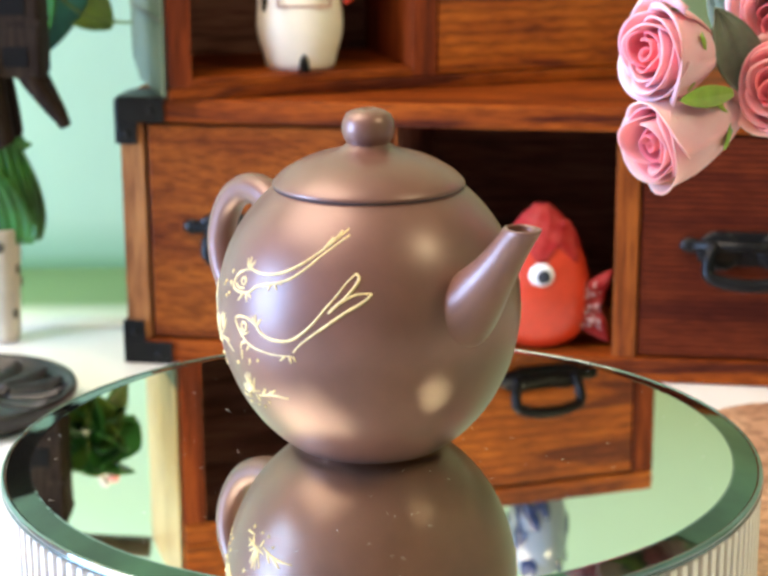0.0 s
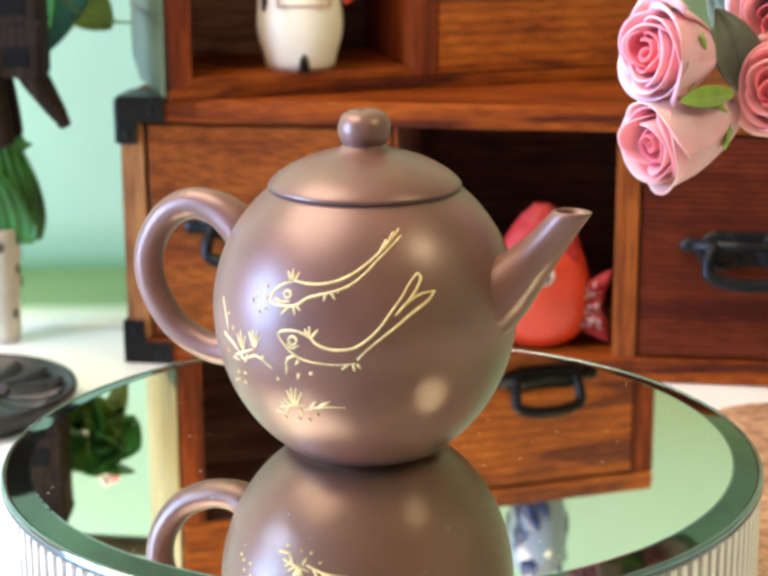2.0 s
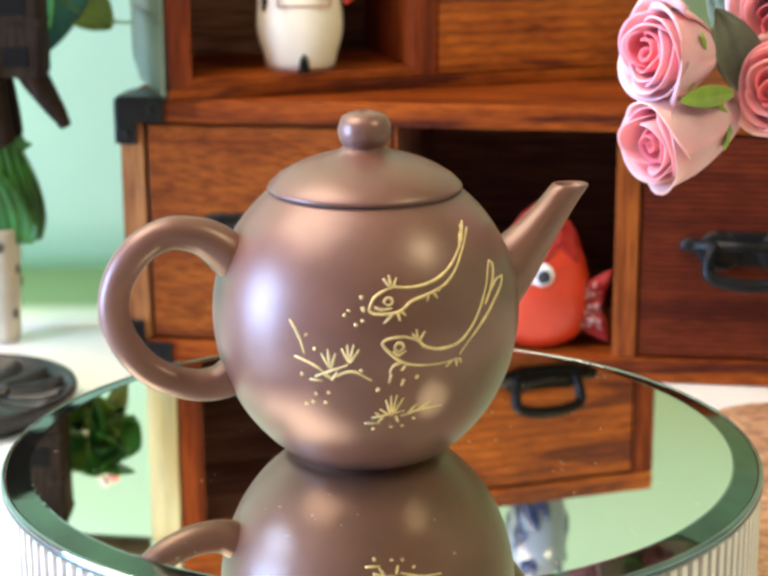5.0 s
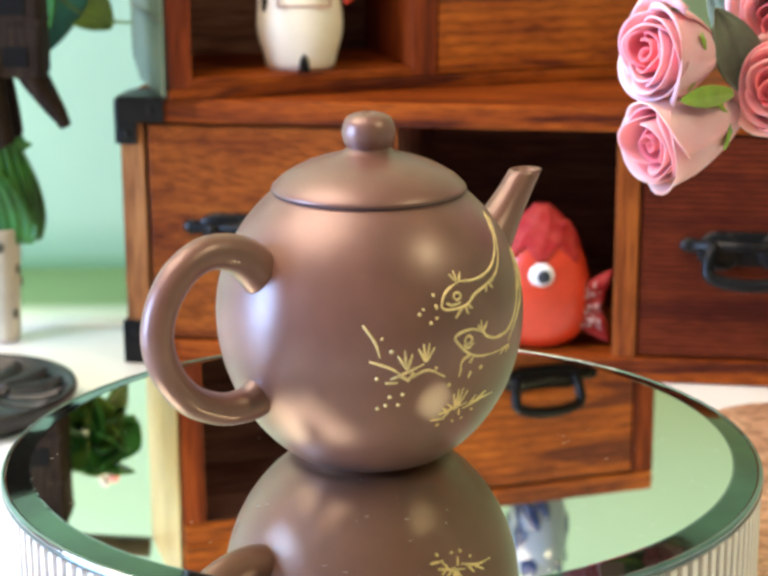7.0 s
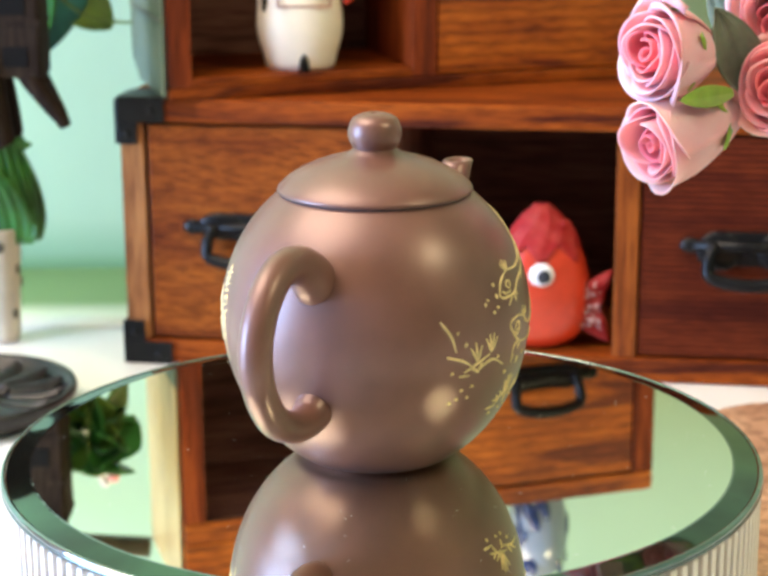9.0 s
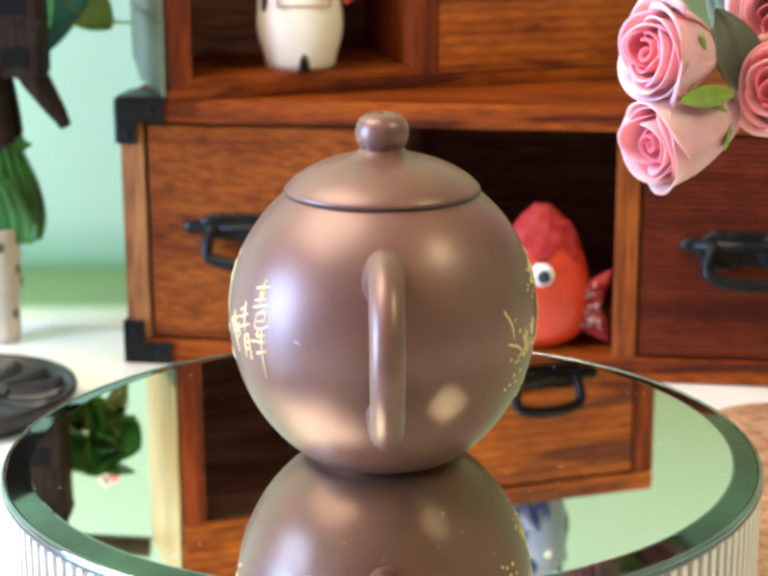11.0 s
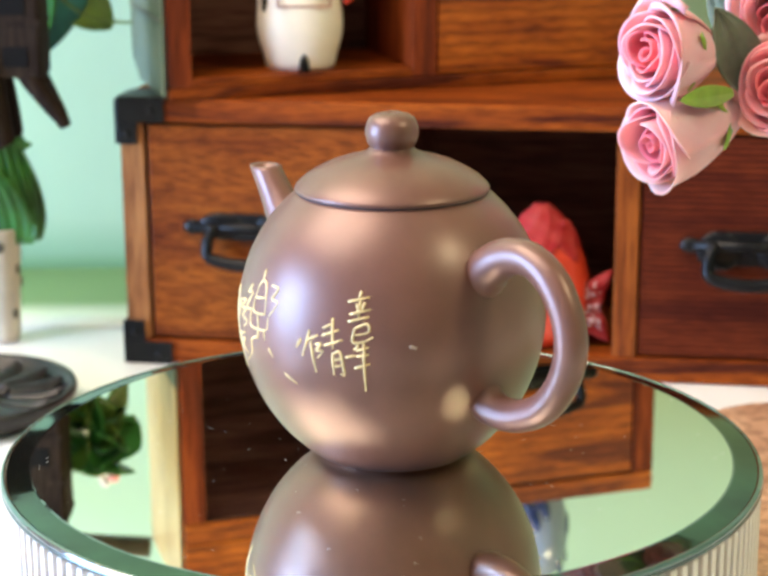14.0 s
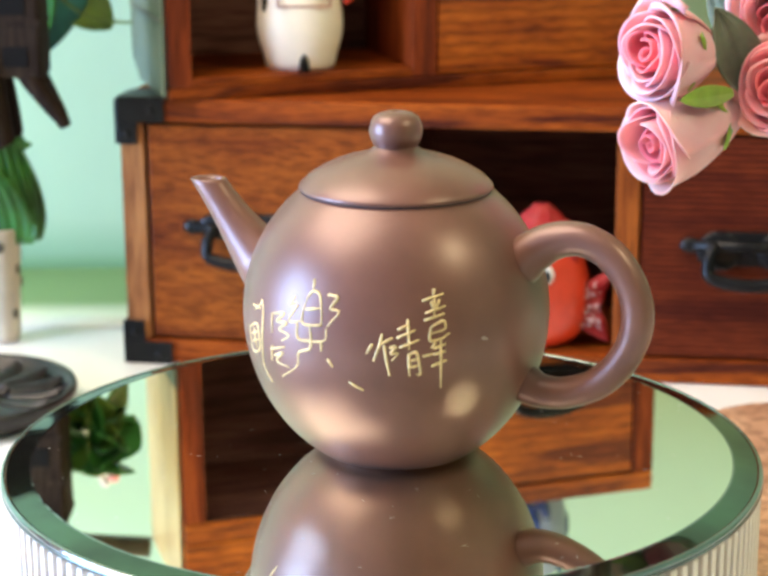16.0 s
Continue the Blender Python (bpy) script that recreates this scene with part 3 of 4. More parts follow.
def teapot():
    t = empty("teapot", pose(0, 0, MIRROR_Z), label="purple-brown clay teapot with gold engraved birds and calligraphy", category="teapot")
    prof = [(0, 0.0010), (0.0185, 0.0010), (0.0190, 0.0002), (0.0212, 0.0002), (0.0214, 0.0012)]
    prof += [(body_radius(z), z) for z in np.linspace(0.0013, 0.0845, 60)]
    prof += [(0.0300, 0.0852), (0.0290, 0.0850), (0.0288, 0.080), (0, 0.079)]
    body = part("body", lathe(prof, 160), CLAY, t)
    part("lid_seam", lathe([(0.0290, 0.0850), (0.0300, 0.0851), (0.0299, 0.0858), (0.0290, 0.0858)], 128), CLAY_DARK, t, "dark gap under the lid")
    lid = part("lid", lathe([(0.0, 0.0857), (0.0300, 0.0857), (0.0304, 0.0862), (0.0300, 0.0870), (0.0275, 0.0894), (0.0240, 0.0916), (0.0200, 0.0936), (0.0160, 0.0950),
                             (0.0120, 0.0961), (0.0094, 0.0969), (0.0080, 0.0976), (0.0070, 0.0984), (0.0064, 0.0991), (0, 0.0992)], 128), CLAY, t)
    part("knob", lathe([(0.0, 0.0980), (0.0068, 0.0980), (0.0066, 0.0988), (0.0072, 0.0997), (0.0078, 0.1010), (0.0083, 0.1028), (0.0083, 0.1042), (0.0079, 0.1060),
                        (0.0070, 0.1079), (0.0052, 0.1090), (0.0030, 0.1096), (0.0016, 0.1096), (0.0012, 0.1090), (0, 0.1088)], 64), CLAY, lid, "small round knob")
    # spout along +x, open at its tip
    bm = bmesh.new()
    outer = spline([(0.0330, 0, 0.0466, 0.0112), (0.0410, 0, 0.0526, 0.0121), (0.0458, 0, 0.0562, 0.0106), (0.0503, 0, 0.0605, 0.0088), (0.0563, 0, 0.0676, 0.0068), (0.0622, 0, 0.0752, 0.0055), (0.0680, 0, 0.0828, 0.0049)], 6)
    rings = []
    for k, r in enumerate(outer):
        d = Vector((outer[min(k + 1, len(outer) - 1)] - outer[max(k - 1, 0)])[:3]).normalized()
        f = k / (len(outer) - 1)
        w = max(0.0, (f - 0.55) / 0.45) ** 1.5
        ring, c0 = [], Vector(r[:3])
        for i in range(40):
            off = (Vector((0, 1, 0)) * cos(2 * pi * i / 40) + d.cross(Vector((0, 1, 0))).normalized() * sin(2 * pi * i / 40)) * r[3]
            # towards the tip the section turns level, as the mouth is cut flat
            ring.append(c0 + off - d * (w * (off.z + 0.04 * off.x) / d.z))
        rings.append(ring)
    last, centre = rings[-1], Vector(outer[-1][:3])
    rings.append([centre + (v - centre) * 0.88 + Vector((0.0002, 0, 0.0003)) for v in last])
    rings.append([centre + (v - centre) * 0.76 - Vector((0.0003, 0, 0.0004)) for v in last])
    rings.append([centre + (v - centre) * 0.68 - Vector((0.006, 0, 0.007)) for v in last])
    vs = [[bm.verts.new(v) for v in r] for r in rings]
    for a, b in zip(vs, vs[1:]):
        for i in range(40):
            bm.faces.new([a[i], a[(i + 1) % 40], b[(i + 1) % 40], b[i]])
    bm.faces.new(vs[-1])
    part("spout", bm, CLAY, t)
    # dark disc just inside the mouth imitates the shade of the hole
    part("spout_hole_shade", lathe([(0, 0), (0.0031, 0)], 24, m=pose(0.0655, 0, 0.0800, 0, 30, 0)), CLAY_DARK, t, smooth=False)
    # handle along -x
    rows = [(-0.0370, 0, 0.0605, 0.0066), (-0.0420, 0, 0.0655, 0.0070), (-0.0462, 0, 0.0698, 0.0066), (-0.0530, 0, 0.0738, 0.0057), (-0.0622, 0, 0.0748, 0.0051), (-0.0712, 0, 0.0704, 0.0050),
            (-0.0776, 0, 0.0615, 0.0049), (-0.0795, 0, 0.0515, 0.0049), (-0.0765, 0, 0.0412, 0.0048), (-0.0690, 0, 0.0318, 0.0048), (-0.0585, 0, 0.0266, 0.0049),
            (-0.0500, 0, 0.0257, 0.0053), (-0.0445, 0, 0.0274, 0.0060), (-0.0400, 0, 0.0310, 0.0060)]
    bm = tube(spline(rows, 8), 28)
    part("loop_handle", bm, CLAY, t)
    bm = bmesh.new()
    for a, z, q in ((147.3, 0.0487, 0.0006), (148.5, 0.0483, 0.0004)):
        r = body_radius(z)
        add_to(bm, ball(0.00012, q * 1.4, q, (0, 0, 0), 10), pose(r * cos(radians(a)), r * sin(radians(a)), z, 0, 0, a))
    tagged(part("fleck", bm, FLECK, t, "pale flecks in the clay"), kind="stuff")
    return t, body


# ---- engraving: strokes as (degrees round the belly from the spout, height in millimetres) ----
def engrave(name, strokes, body, label):
    """Fine gold-filled grooves that follow the belly."""
    first = None
    for s in strokes:
        rows = []
        wide = 0.00056 if len(s) == 2 and abs(s[0][0] - s[1][0]) + abs(s[0][1] - s[1][1]) < 2.2 else 0.00044
        pts = spline(s, 6 if len(s) > 2 else 4)
        for k, (a, z) in enumerate(pts):
            r, e = body_radius(z / 1000) - 0.00014, k / (len(pts) - 1)
            rows.append((r * cos(radians(a)), r * sin(radians(a)), z / 1000, wide * (0.75 + 0.45 * sin(pi * min(1.0, 0.15 + e)))))
        made = part(name if first is None else "stroke", tube(rows, 6), GOLD, first or body, "" if first else label)
        first = first or made


def engravings(body):
    engrave("engraved_bird", (
        ((-103.1, 58.9), (-101.2, 62.2), (-97.7, 64.1), (-93.7, 65.1)),
        ((-93.7, 65.3), (-87.6, 64.8), (-81.2, 65.2), (-74.6, 66.7), (-68.3, 69.3), (-62.1, 72.6), (-55.4, 76.3), (-49.9, 79.5)),
        ((-103.1, 58.9), (-100.8, 57.9), (-94.6, 57.9), (-91.1, 58.7), (-87.6, 60.8), (-82.3, 62.1), (-76.8, 63.3), (-72, 64.9), (-66.6, 67.9), (-60.9, 71.8), (-55.1, 75), (-49.4, 77.8)),
        ((-60.2, 73.4), (-56.7, 77)),
        ((-57.6, 74.8), (-52.8, 78.9)),
        ((-101, 59.8), (-98.5, 59), (-94.6, 59.3)),
        ((-95, 65.1), (-97.5, 67.6)),
        ((-94.6, 65.4), (-95.3, 68.4)),
        ((-93.7, 65.4), (-92.2, 67.7)),
        ((-92.8, 57.9), (-91.9, 55.6)),
        ((-94.6, 57.6), (-97.7, 55.2)),
        ((-91.4, 58.2), (-89.7, 57))), body, "gold engraved bird with a long tail")
    engrave("engraved_bird", (
        ((-80.5, 62.5), (-81.4, 60.4)),
        ((-78.7, 62.7), (-77, 61.1)),
        ((-77.2, 63.5), (-75.6, 63)),
        ((-97.6, 61.1), (-96.6, 62.2), (-94.8, 62), (-94.5, 60.8), (-96.1, 60.2), (-97.6, 61.1)),
        ((-105.7, 63.1), (-105.6, 62)),
        ((-105.3, 59.9), (-104.8, 58.5)),
        ((-105.1, 56.4), (-105.4, 55.5)),
        ((-107.3, 55.1), (-108, 54.4)),
        ((-110, 59.1), (-110.3, 58.5)),
        ((-111.2, 57.9), (-112.2, 57.3))), body, "gold engraved bird with a long tail")
    engrave("engraved_bird", (
        ((-90.6, 50.9), (-94.4, 50.8), (-97.6, 50), (-98.2, 48.8), (-96.2, 46.7), (-93.6, 44.5), (-90.2, 42.8), (-86, 41.9), (-80, 41.5), (-74.8, 41.6), (-69.5, 42.1)),
        ((-90.6, 50.9), (-87.9, 50.2), (-85.6, 49.4), (-83.4, 47.6), (-79.1, 46.3), (-74.8, 46.2), (-70.5, 46.8), (-66, 49), (-61.1, 52.9), (-56.7, 57.5), (-52.8, 61.3), (-49.3, 65), (-45.7, 67.7)),
        ((-45.7, 67.7), (-44.4, 66.5), (-46.1, 64), (-49.5, 60.9), (-53.6, 57.8), (-55.5, 56.2)),
        ((-55.5, 56.2), (-51, 59.6), (-45.7, 61.8), (-39.5, 62.3)),
        ((-39.5, 62.3), (-42.6, 59.9), (-49.4, 56.6), (-56.3, 52.4), (-61.3, 49.3), (-66, 46), (-69, 43.2))), body, "gold engraved bird with a forked tail")
    engrave("engraved_bird", (
        ((-94.4, 47.8), (-93, 49.2), (-91.2, 48.7), (-91.2, 47.3), (-92.9, 46.7), (-94.4, 47.8)),
        ((-94.8, 46.9), (-92.8, 45.5), (-90, 46.7)),
        ((-86.2, 49.6), (-87.9, 51.8)),
        ((-85.9, 49.7), (-86.2, 52.8)),
        ((-85.2, 49.6), (-83, 52)),
        ((-91.9, 43.1), (-94.6, 42.2), (-95.9, 40.1)),
        ((-90.2, 42.2), (-91.8, 40.6)),
        ((-72.2, 41.9), (-74.6, 40.1)),
        ((-70.4, 41.7), (-70, 39.8)),
        ((-69, 42.1), (-68, 40.5)),
        ((-95.3, 39.8), (-96, 36.9)),
        ((-90.7, 37.9), (-91.5, 35.8)),
        ((-85.3, 38.6), (-86.5, 37.8)),
        ((-99.6, 35.3), (-100.4, 34.3))), body, "gold engraved bird with a forked tail")
    engrave("engraved_twig", (
        ((-132, 55.1), (-128, 50.4), (-126.1, 45.5)),
        ((-129.9, 44.4), (-122.5, 42.1), (-116.4, 38.4)),
        ((-116.4, 38.4), (-109.1, 40.7), (-102.2, 37.9)),
        ((-125.8, 51.3), (-125.1, 51)),
        ((-109.9, 43.4), (-112.6, 47.7)),
        ((-109.9, 43.4), (-110.7, 48.9)),
        ((-109.7, 43.4), (-108.4, 48.9)),
        ((-109.7, 43.4), (-106.5, 47.5)),
        ((-116.7, 41.5), (-119.9, 46)),
        ((-116.7, 41.5), (-117.5, 47.4)),
        ((-116.4, 41.5), (-114.7, 46.2)),
        ((-122.3, 38.6), (-116.1, 40.8), (-110.5, 42.7)),
        ((-119.8, 39.8), (-115.5, 37.7)),
        ((-114.1, 40.6), (-116.5, 37.6)),
        ((-124.4, 37.5), (-119.8, 37.4)),
        ((-122.3, 33.3), (-122.8, 32.4)),
        ((-117.6, 34), (-118.1, 33.1)),
        ((-123.7, 30.5), (-124.5, 29.7)),
        ((-119, 30.5), (-119.7, 29.7)),
        ((-126.6, 29.5), (-127.5, 28.8))), body, "gold engraved blossoming twig")
    engrave("engraved_twig", (
        ((-126.9, 39.3), (-127.8, 38.5)),
        ((-105.5, 41.3), (-106.3, 40.7)),
        ((-121.6, 47.7), (-122.6, 46.7))), body, "gold engraved blossoming twig")
    engrave("engraved_twig", (
        ((-94.7, 25.7), (-99.2, 28.1)),
        ((-94.7, 25.7), (-97, 31.3)),
        ((-94.7, 25.7), (-95, 32.6)),
        ((-94.5, 25.7), (-92.9, 32.7)),
        ((-94.4, 25.7), (-90.4, 31.6)),
        ((-102.1, 25.1), (-95.6, 26.2), (-89.5, 27.1)),
        ((-91, 25.3), (-82.5, 27.1), (-74, 27.3)),
        ((-84.3, 27.1), (-79.6, 29.3)),
        ((-88.1, 26.1), (-85.2, 28.9)),
        ((-105.1, 23.2), (-99, 23.1)),
        ((-99.1, 26), (-100.9, 27)),
        ((-94.2, 21.9), (-94.3, 21.2)),
        ((-89.4, 22.1), (-90.1, 21.3)),
        ((-85.1, 24.3), (-85.7, 23.8)),
        ((-101, 21.5), (-102, 20.7)),
        ((-92.8, 25.6), (-91.7, 23.1)),
        ((-97.7, 25.4), (-99.6, 23.5))), body, "gold engraved blossom spray")
    engrave("inscription", (
        ((129.4, 64.6), (128.6, 62.4)),
        ((124.5, 61.4), (132.6, 63)),
        ((127.8, 61.2), (128.6, 58.4)),
        ((130.9, 61.5), (129.4, 58.8)),
        ((125.4, 57.9), (133.1, 59.6)),
        ((129.1, 61.9), (128.5, 56.4)),
        ((124.8, 55.8), (132.5, 57.5)),
        ((127.3, 53.9), (131.8, 55.4), (132.2, 53), (127.2, 51.9)),
        ((127.3, 53.9), (126.9, 50), (130.7, 50.2), (134, 51.7)),
        ((128.9, 49.1), (127.2, 47.5)),
        ((128.1, 47.4), (132.5, 48.6)),
        ((128.1, 45.6), (132.5, 46.4)),
        ((124.1, 45.2), (128.1, 45.9)),
        ((127.3, 42), (132.9, 43.6)),
        ((130.7, 49.8), (130.8, 43), (131.2, 34.8))), body, "gold engraved brush writing")
    engrave("inscription", (
        ((115.6, 53.2), (119.6, 55)),
        ((115.3, 51), (121.8, 53.2)),
        ((119.2, 56.4), (119.5, 47.3)),
        ((116.1, 48.1), (123.1, 50.3)),
        ((119.5, 46.3), (119.5, 42.8), (119.7, 39.2)),
        ((119.5, 45.8), (122, 46.6), (123.1, 42.7), (123.5, 39.5), (122.1, 39.9)),
        ((120, 44), (122.4, 44.5)),
        ((120, 42), (122.6, 42.4)),
        ((106.8, 49.1), (104.7, 46.1)),
        ((110.2, 52.1), (109.3, 48.8), (107.1, 43.8)),
        ((109.8, 49.2), (113.9, 51)),
        ((110.9, 48.8), (111.8, 43.6), (112.7, 39.4)),
        ((112.7, 48.1), (114.9, 48.4), (113.2, 46.3), (115.6, 46.3), (113.5, 44))), body, "gold engraved brush writing")
    engrave("inscription", (
        ((82.6, 66), (82.9, 63)),
        ((80.9, 60.7), (83, 62.6), (85.8, 61.9), (87.3, 57.9), (87.8, 53.2)),
        ((87.8, 53.2), (80.4, 52.7), (79.6, 55.8), (80.9, 60.7)),
        ((80.7, 57.1), (87.1, 58.1)),
        ((75.6, 60.3), (73.2, 57.5), (76.3, 58.5)),
        ((77.3, 58.1), (73.5, 52.8), (79, 53.4)),
        ((89.4, 62.2), (93.4, 61.7), (91, 58.5), (94.3, 57.6), (90.1, 53)),
        ((77.5, 52.6), (77.9, 48.2), (82.7, 47.9), (89.1, 48.8), (89.8, 52.4)),
        ((83, 52.6), (83.7, 49), (83.1, 45.6), (78.2, 43.7), (76.7, 39.1), (68.1, 34.3)),
        ((87.8, 48.5), (87.9, 45.3)),
        ((90.1, 43.3), (92.3, 40.9)),
        ((97.9, 36.7), (103.2, 34.3))), body, "large gold engraved brush character")
    engrave("inscription", (
        ((56.3, 56.2), (58.5, 52.4), (57.6, 42.9), (56.4, 35.5), (59.8, 30.5)),
        ((49.7, 53.4), (56, 53.4)),
        ((52, 52.3), (56.6, 55.3)),
        ((65.3, 53.6), (71.2, 54.6), (67, 51.7), (72.6, 51.9), (68.6, 49.4), (73.7, 48.3), (69.9, 46)),
        ((64.2, 53.7), (64.6, 47.5)),
        ((63.2, 42.2), (71.6, 44.4)),
        ((64.9, 40.4), (70.3, 42.3), (66.1, 39), (72.6, 38)),
        ((64.3, 43.5), (63.2, 38.4)),
        ((46.6, 45.8), (54.2, 48.1), (55.1, 40.8), (47.8, 38.5), (46.6, 45.8)),
        ((48.5, 44.1), (54.9, 46)),
        ((48.8, 41.6), (54.9, 43.5)),
        ((51.5, 46.6), (52.2, 40.2))), body, "gold engraved brush writing with a seal")



# ---- things in and on the chests ----
def figurine():
    """A small ceramic animal, one mesh with its painted marks."""
    bm = bmesh.new()
    prof = [(0, 0.0), (0.0152, 0.0), (0.0166, 0.0010), (0.0174, 0.004), (0.0182, 0.008), (0.0200, 0.0135), (0.0210, 0.020), (0.0207, 0.026), (0.0203, 0.030), (0.0204, 0.036), (0.0186, 0.041),
            (0.0150, 0.0455), (0.0100, 0.0485), (0.0050, 0.0497), (0, 0.0500)]
    lathe(prof, 48, bm, Matrix.Diagonal((1.0, 0.85, 1.0, 1)))
    # arch between the feet, a black bulge in place of its shaded gap; muzzle panel, spots and bow
    add_to(bm, ball(0.0026, 0.0034, 0.0086, (0.0012, -0.0138, 0.0006), 20), None, 1)
    add_to(bm, tube([(0.0015 + 0.0125 * max(-1, min(1, 1.5 * cos(a))), -0.0172 + 0.001 * abs(cos(a)), 0.0345 + 0.0035 * max(-1, min(1, 1.6 * sin(a))), 0.0005) for a in np.linspace(0, 2 * pi, 40)], 8, cap=False), None, 3)
    for x, y, z, a, b in ((-0.0165, -0.0100, 0.0345, 0.0018, 0.0042), (-0.0172, -0.0090, 0.0300, 0.0012, 0.0022), (0.0120, -0.0125, 0.0420, 0.002, 0.002)):
        add_to(bm, ball(a, 0.0012, b, (x, y, z), 14), None, 1)
    for x, z, r in ((0.0215, 0.0370, 0.0030), (0.0240, 0.0345, 0.0022), (0.0235, 0.0395, 0.0026), (0.0225, 0.0325, 0.0018), (0.0255, 0.0375, 0.0020)):
        add_to(bm, ball(r, r * 0.8, r, (x, -0.007, z), 14), None, 2)
    solid("figurine", bm, [CERAMIC, BLACK, FISH_RED, BROWN_LINE], UPPER @ pose(0.0765, 0.0225, 0.0111, 0, 0, -12) @ Matrix.Scale(1.12, 4),
          label="cream ceramic animal figurine with black spots and a red bow", category="figurine")


def red_fish():
    f = empty("fish_ornament", LOWER @ pose(0.2245, 0.0160, 0.0137, 0, 0, 6) @ Matrix.Diagonal((1.10, 1, 0.93, 1)), label="red lacquered fish ornament with a round white eye", category="ornament")
    # a plump upright body, tapering to a crest
    bm = bmesh.new()
    rows = [(0.004, 0.0, 0.0155), (0.008, 0.0, 0.0195), (0.018, 0.0, 0.0228), (0.030, 0.0, 0.0236), (0.042, 0.001, 0.0225), (0.054, 0.0015, 0.0195), (0.064, 0.001, 0.0155),
            (0.073, 0.0, 0.0112), (0.079, -0.0005, 0.0070), (0.0825, -0.0005, 0.0025)]
    rows = [(0.0005, 0, 0.010)] + rows
    rings = [[bm.verts.new((x + r * cos(2 * pi * k / 36), 0.62 * r * sin(2 * pi * k / 36), z)) for k in range(36)] for z, x, r in rows]
    for a, b in zip(rings, rings[1:]):
        for k in range(36):
            bm.faces.new([a[k], a[(k + 1) % 36], b[(k + 1) % 36], b[k]])
    bm.faces.new(rings[0]), bm.faces.new(rings[-1])
    part("body", bm, FISH_RED, f)
    e = part("eye", ball(0.0062, 0.0022, 0.0070, (0.0000, -0.0130, 0.0455), 24), WHITE, f, "white round eye", m=pose(0, 0, 0))
    part("pupil", ball(0.0034, 0.0016, 0.0042, (0.0010, -0.0146, 0.0449), 20), PUPIL, e, "dark grey pupil")

    def crest(u, v):
        a = 2 * pi * u
        z = 0.0835 - 0.0275 * v * (1 + 0.16 * sin(7 * a))
        r = np.interp(z, [q[0] for q in rows], [q[2] for q in rows]) * 1.04 + 0.0006 + 0.0005 * sin(11 * a + 9 * v)
        return Vector((r * cos(a), 0.62 * r * sin(a), z + 0.0006))
    part("crest", sheet(crest, 60, 12, 0.0006), FISH_FIN, f, "speckled dark red crest")

    def back_fin(u, v):
        return Vector((0.010 + 0.010 * v * max(0.0, sin(pi * (0.06 + 0.9 * u))) ** 0.7, -0.0060 + 0.004 * v, 0.030 + 0.046 * u))
    part("dorsal_fin", sheet(back_fin, 14, 5, 0.0012), FISH_FIN, f, "speckled dark red fin")

    def tail(u, v):
        w = 0.0035 + 0.0175 * abs(2 * u - 1) ** 0.8
        return Vector((0.0170 + v * 0.0150 * (0.75 + 0.4 * abs(2 * u - 1)), -0.004 + 0.0018 * sin(u * 19), 0.0250 + (2 * u - 1) * w * (0.55 + 0.5 * v)))
    tl = part("tail", sheet(tail, 22, 6, 0.0014), FISH_FIN, f, "speckled dark red tail")
    rng = random.Random(8)
    bm = bmesh.new()
    for i in range(46):
        s = rng.uniform(0.0004, 0.0010)
        add_to(bm, ball(s, 0.0006, s, (rng.uniform(0.019, 0.029), -0.0058, rng.uniform(0.012, 0.040)), 8))
    tagged(part("speckles", bm, FISH_SPOT, tl, "pale speckles"), kind="stuff")


def porcelain_jar():
    j = empty("porcelain_jar", pose(0.0950, 0.478, 0.2940), label="blue and white porcelain jar on the upper chest", category="jar")
    part("body", lathe([(0, 0), (0.0130, 0), (0.0140, 0.001), (0.0155, 0.008), (0.0178, 0.020), (0.0188, 0.032), (0.0180, 0.044), (0.0140, 0.054), (0.0095, 0.060), (0.0090, 0.066), (0.0100, 0.069), (0.0080, 0.069), (0, 0.066)], 48), PORCELAIN, j)
    rng = random.Random(3)
    for i in range(30):
        a, z = rng.uniform(0, 2 * pi), rng.uniform(0.008, 0.048)
        r = 0.0172 + 0.0012 * sin((z - 0.01) / 0.036 * pi)
        part("brush_mark", ball(0.0008, rng.uniform(0.0015, 0.0045), rng.uniform(0.005, 0.011), (r, 0, 0), 12), COBALT, j, "cobalt blue brushwork", m=pose(0, 0, z, rng.uniform(-40, 40), 0, math.degrees(a)))


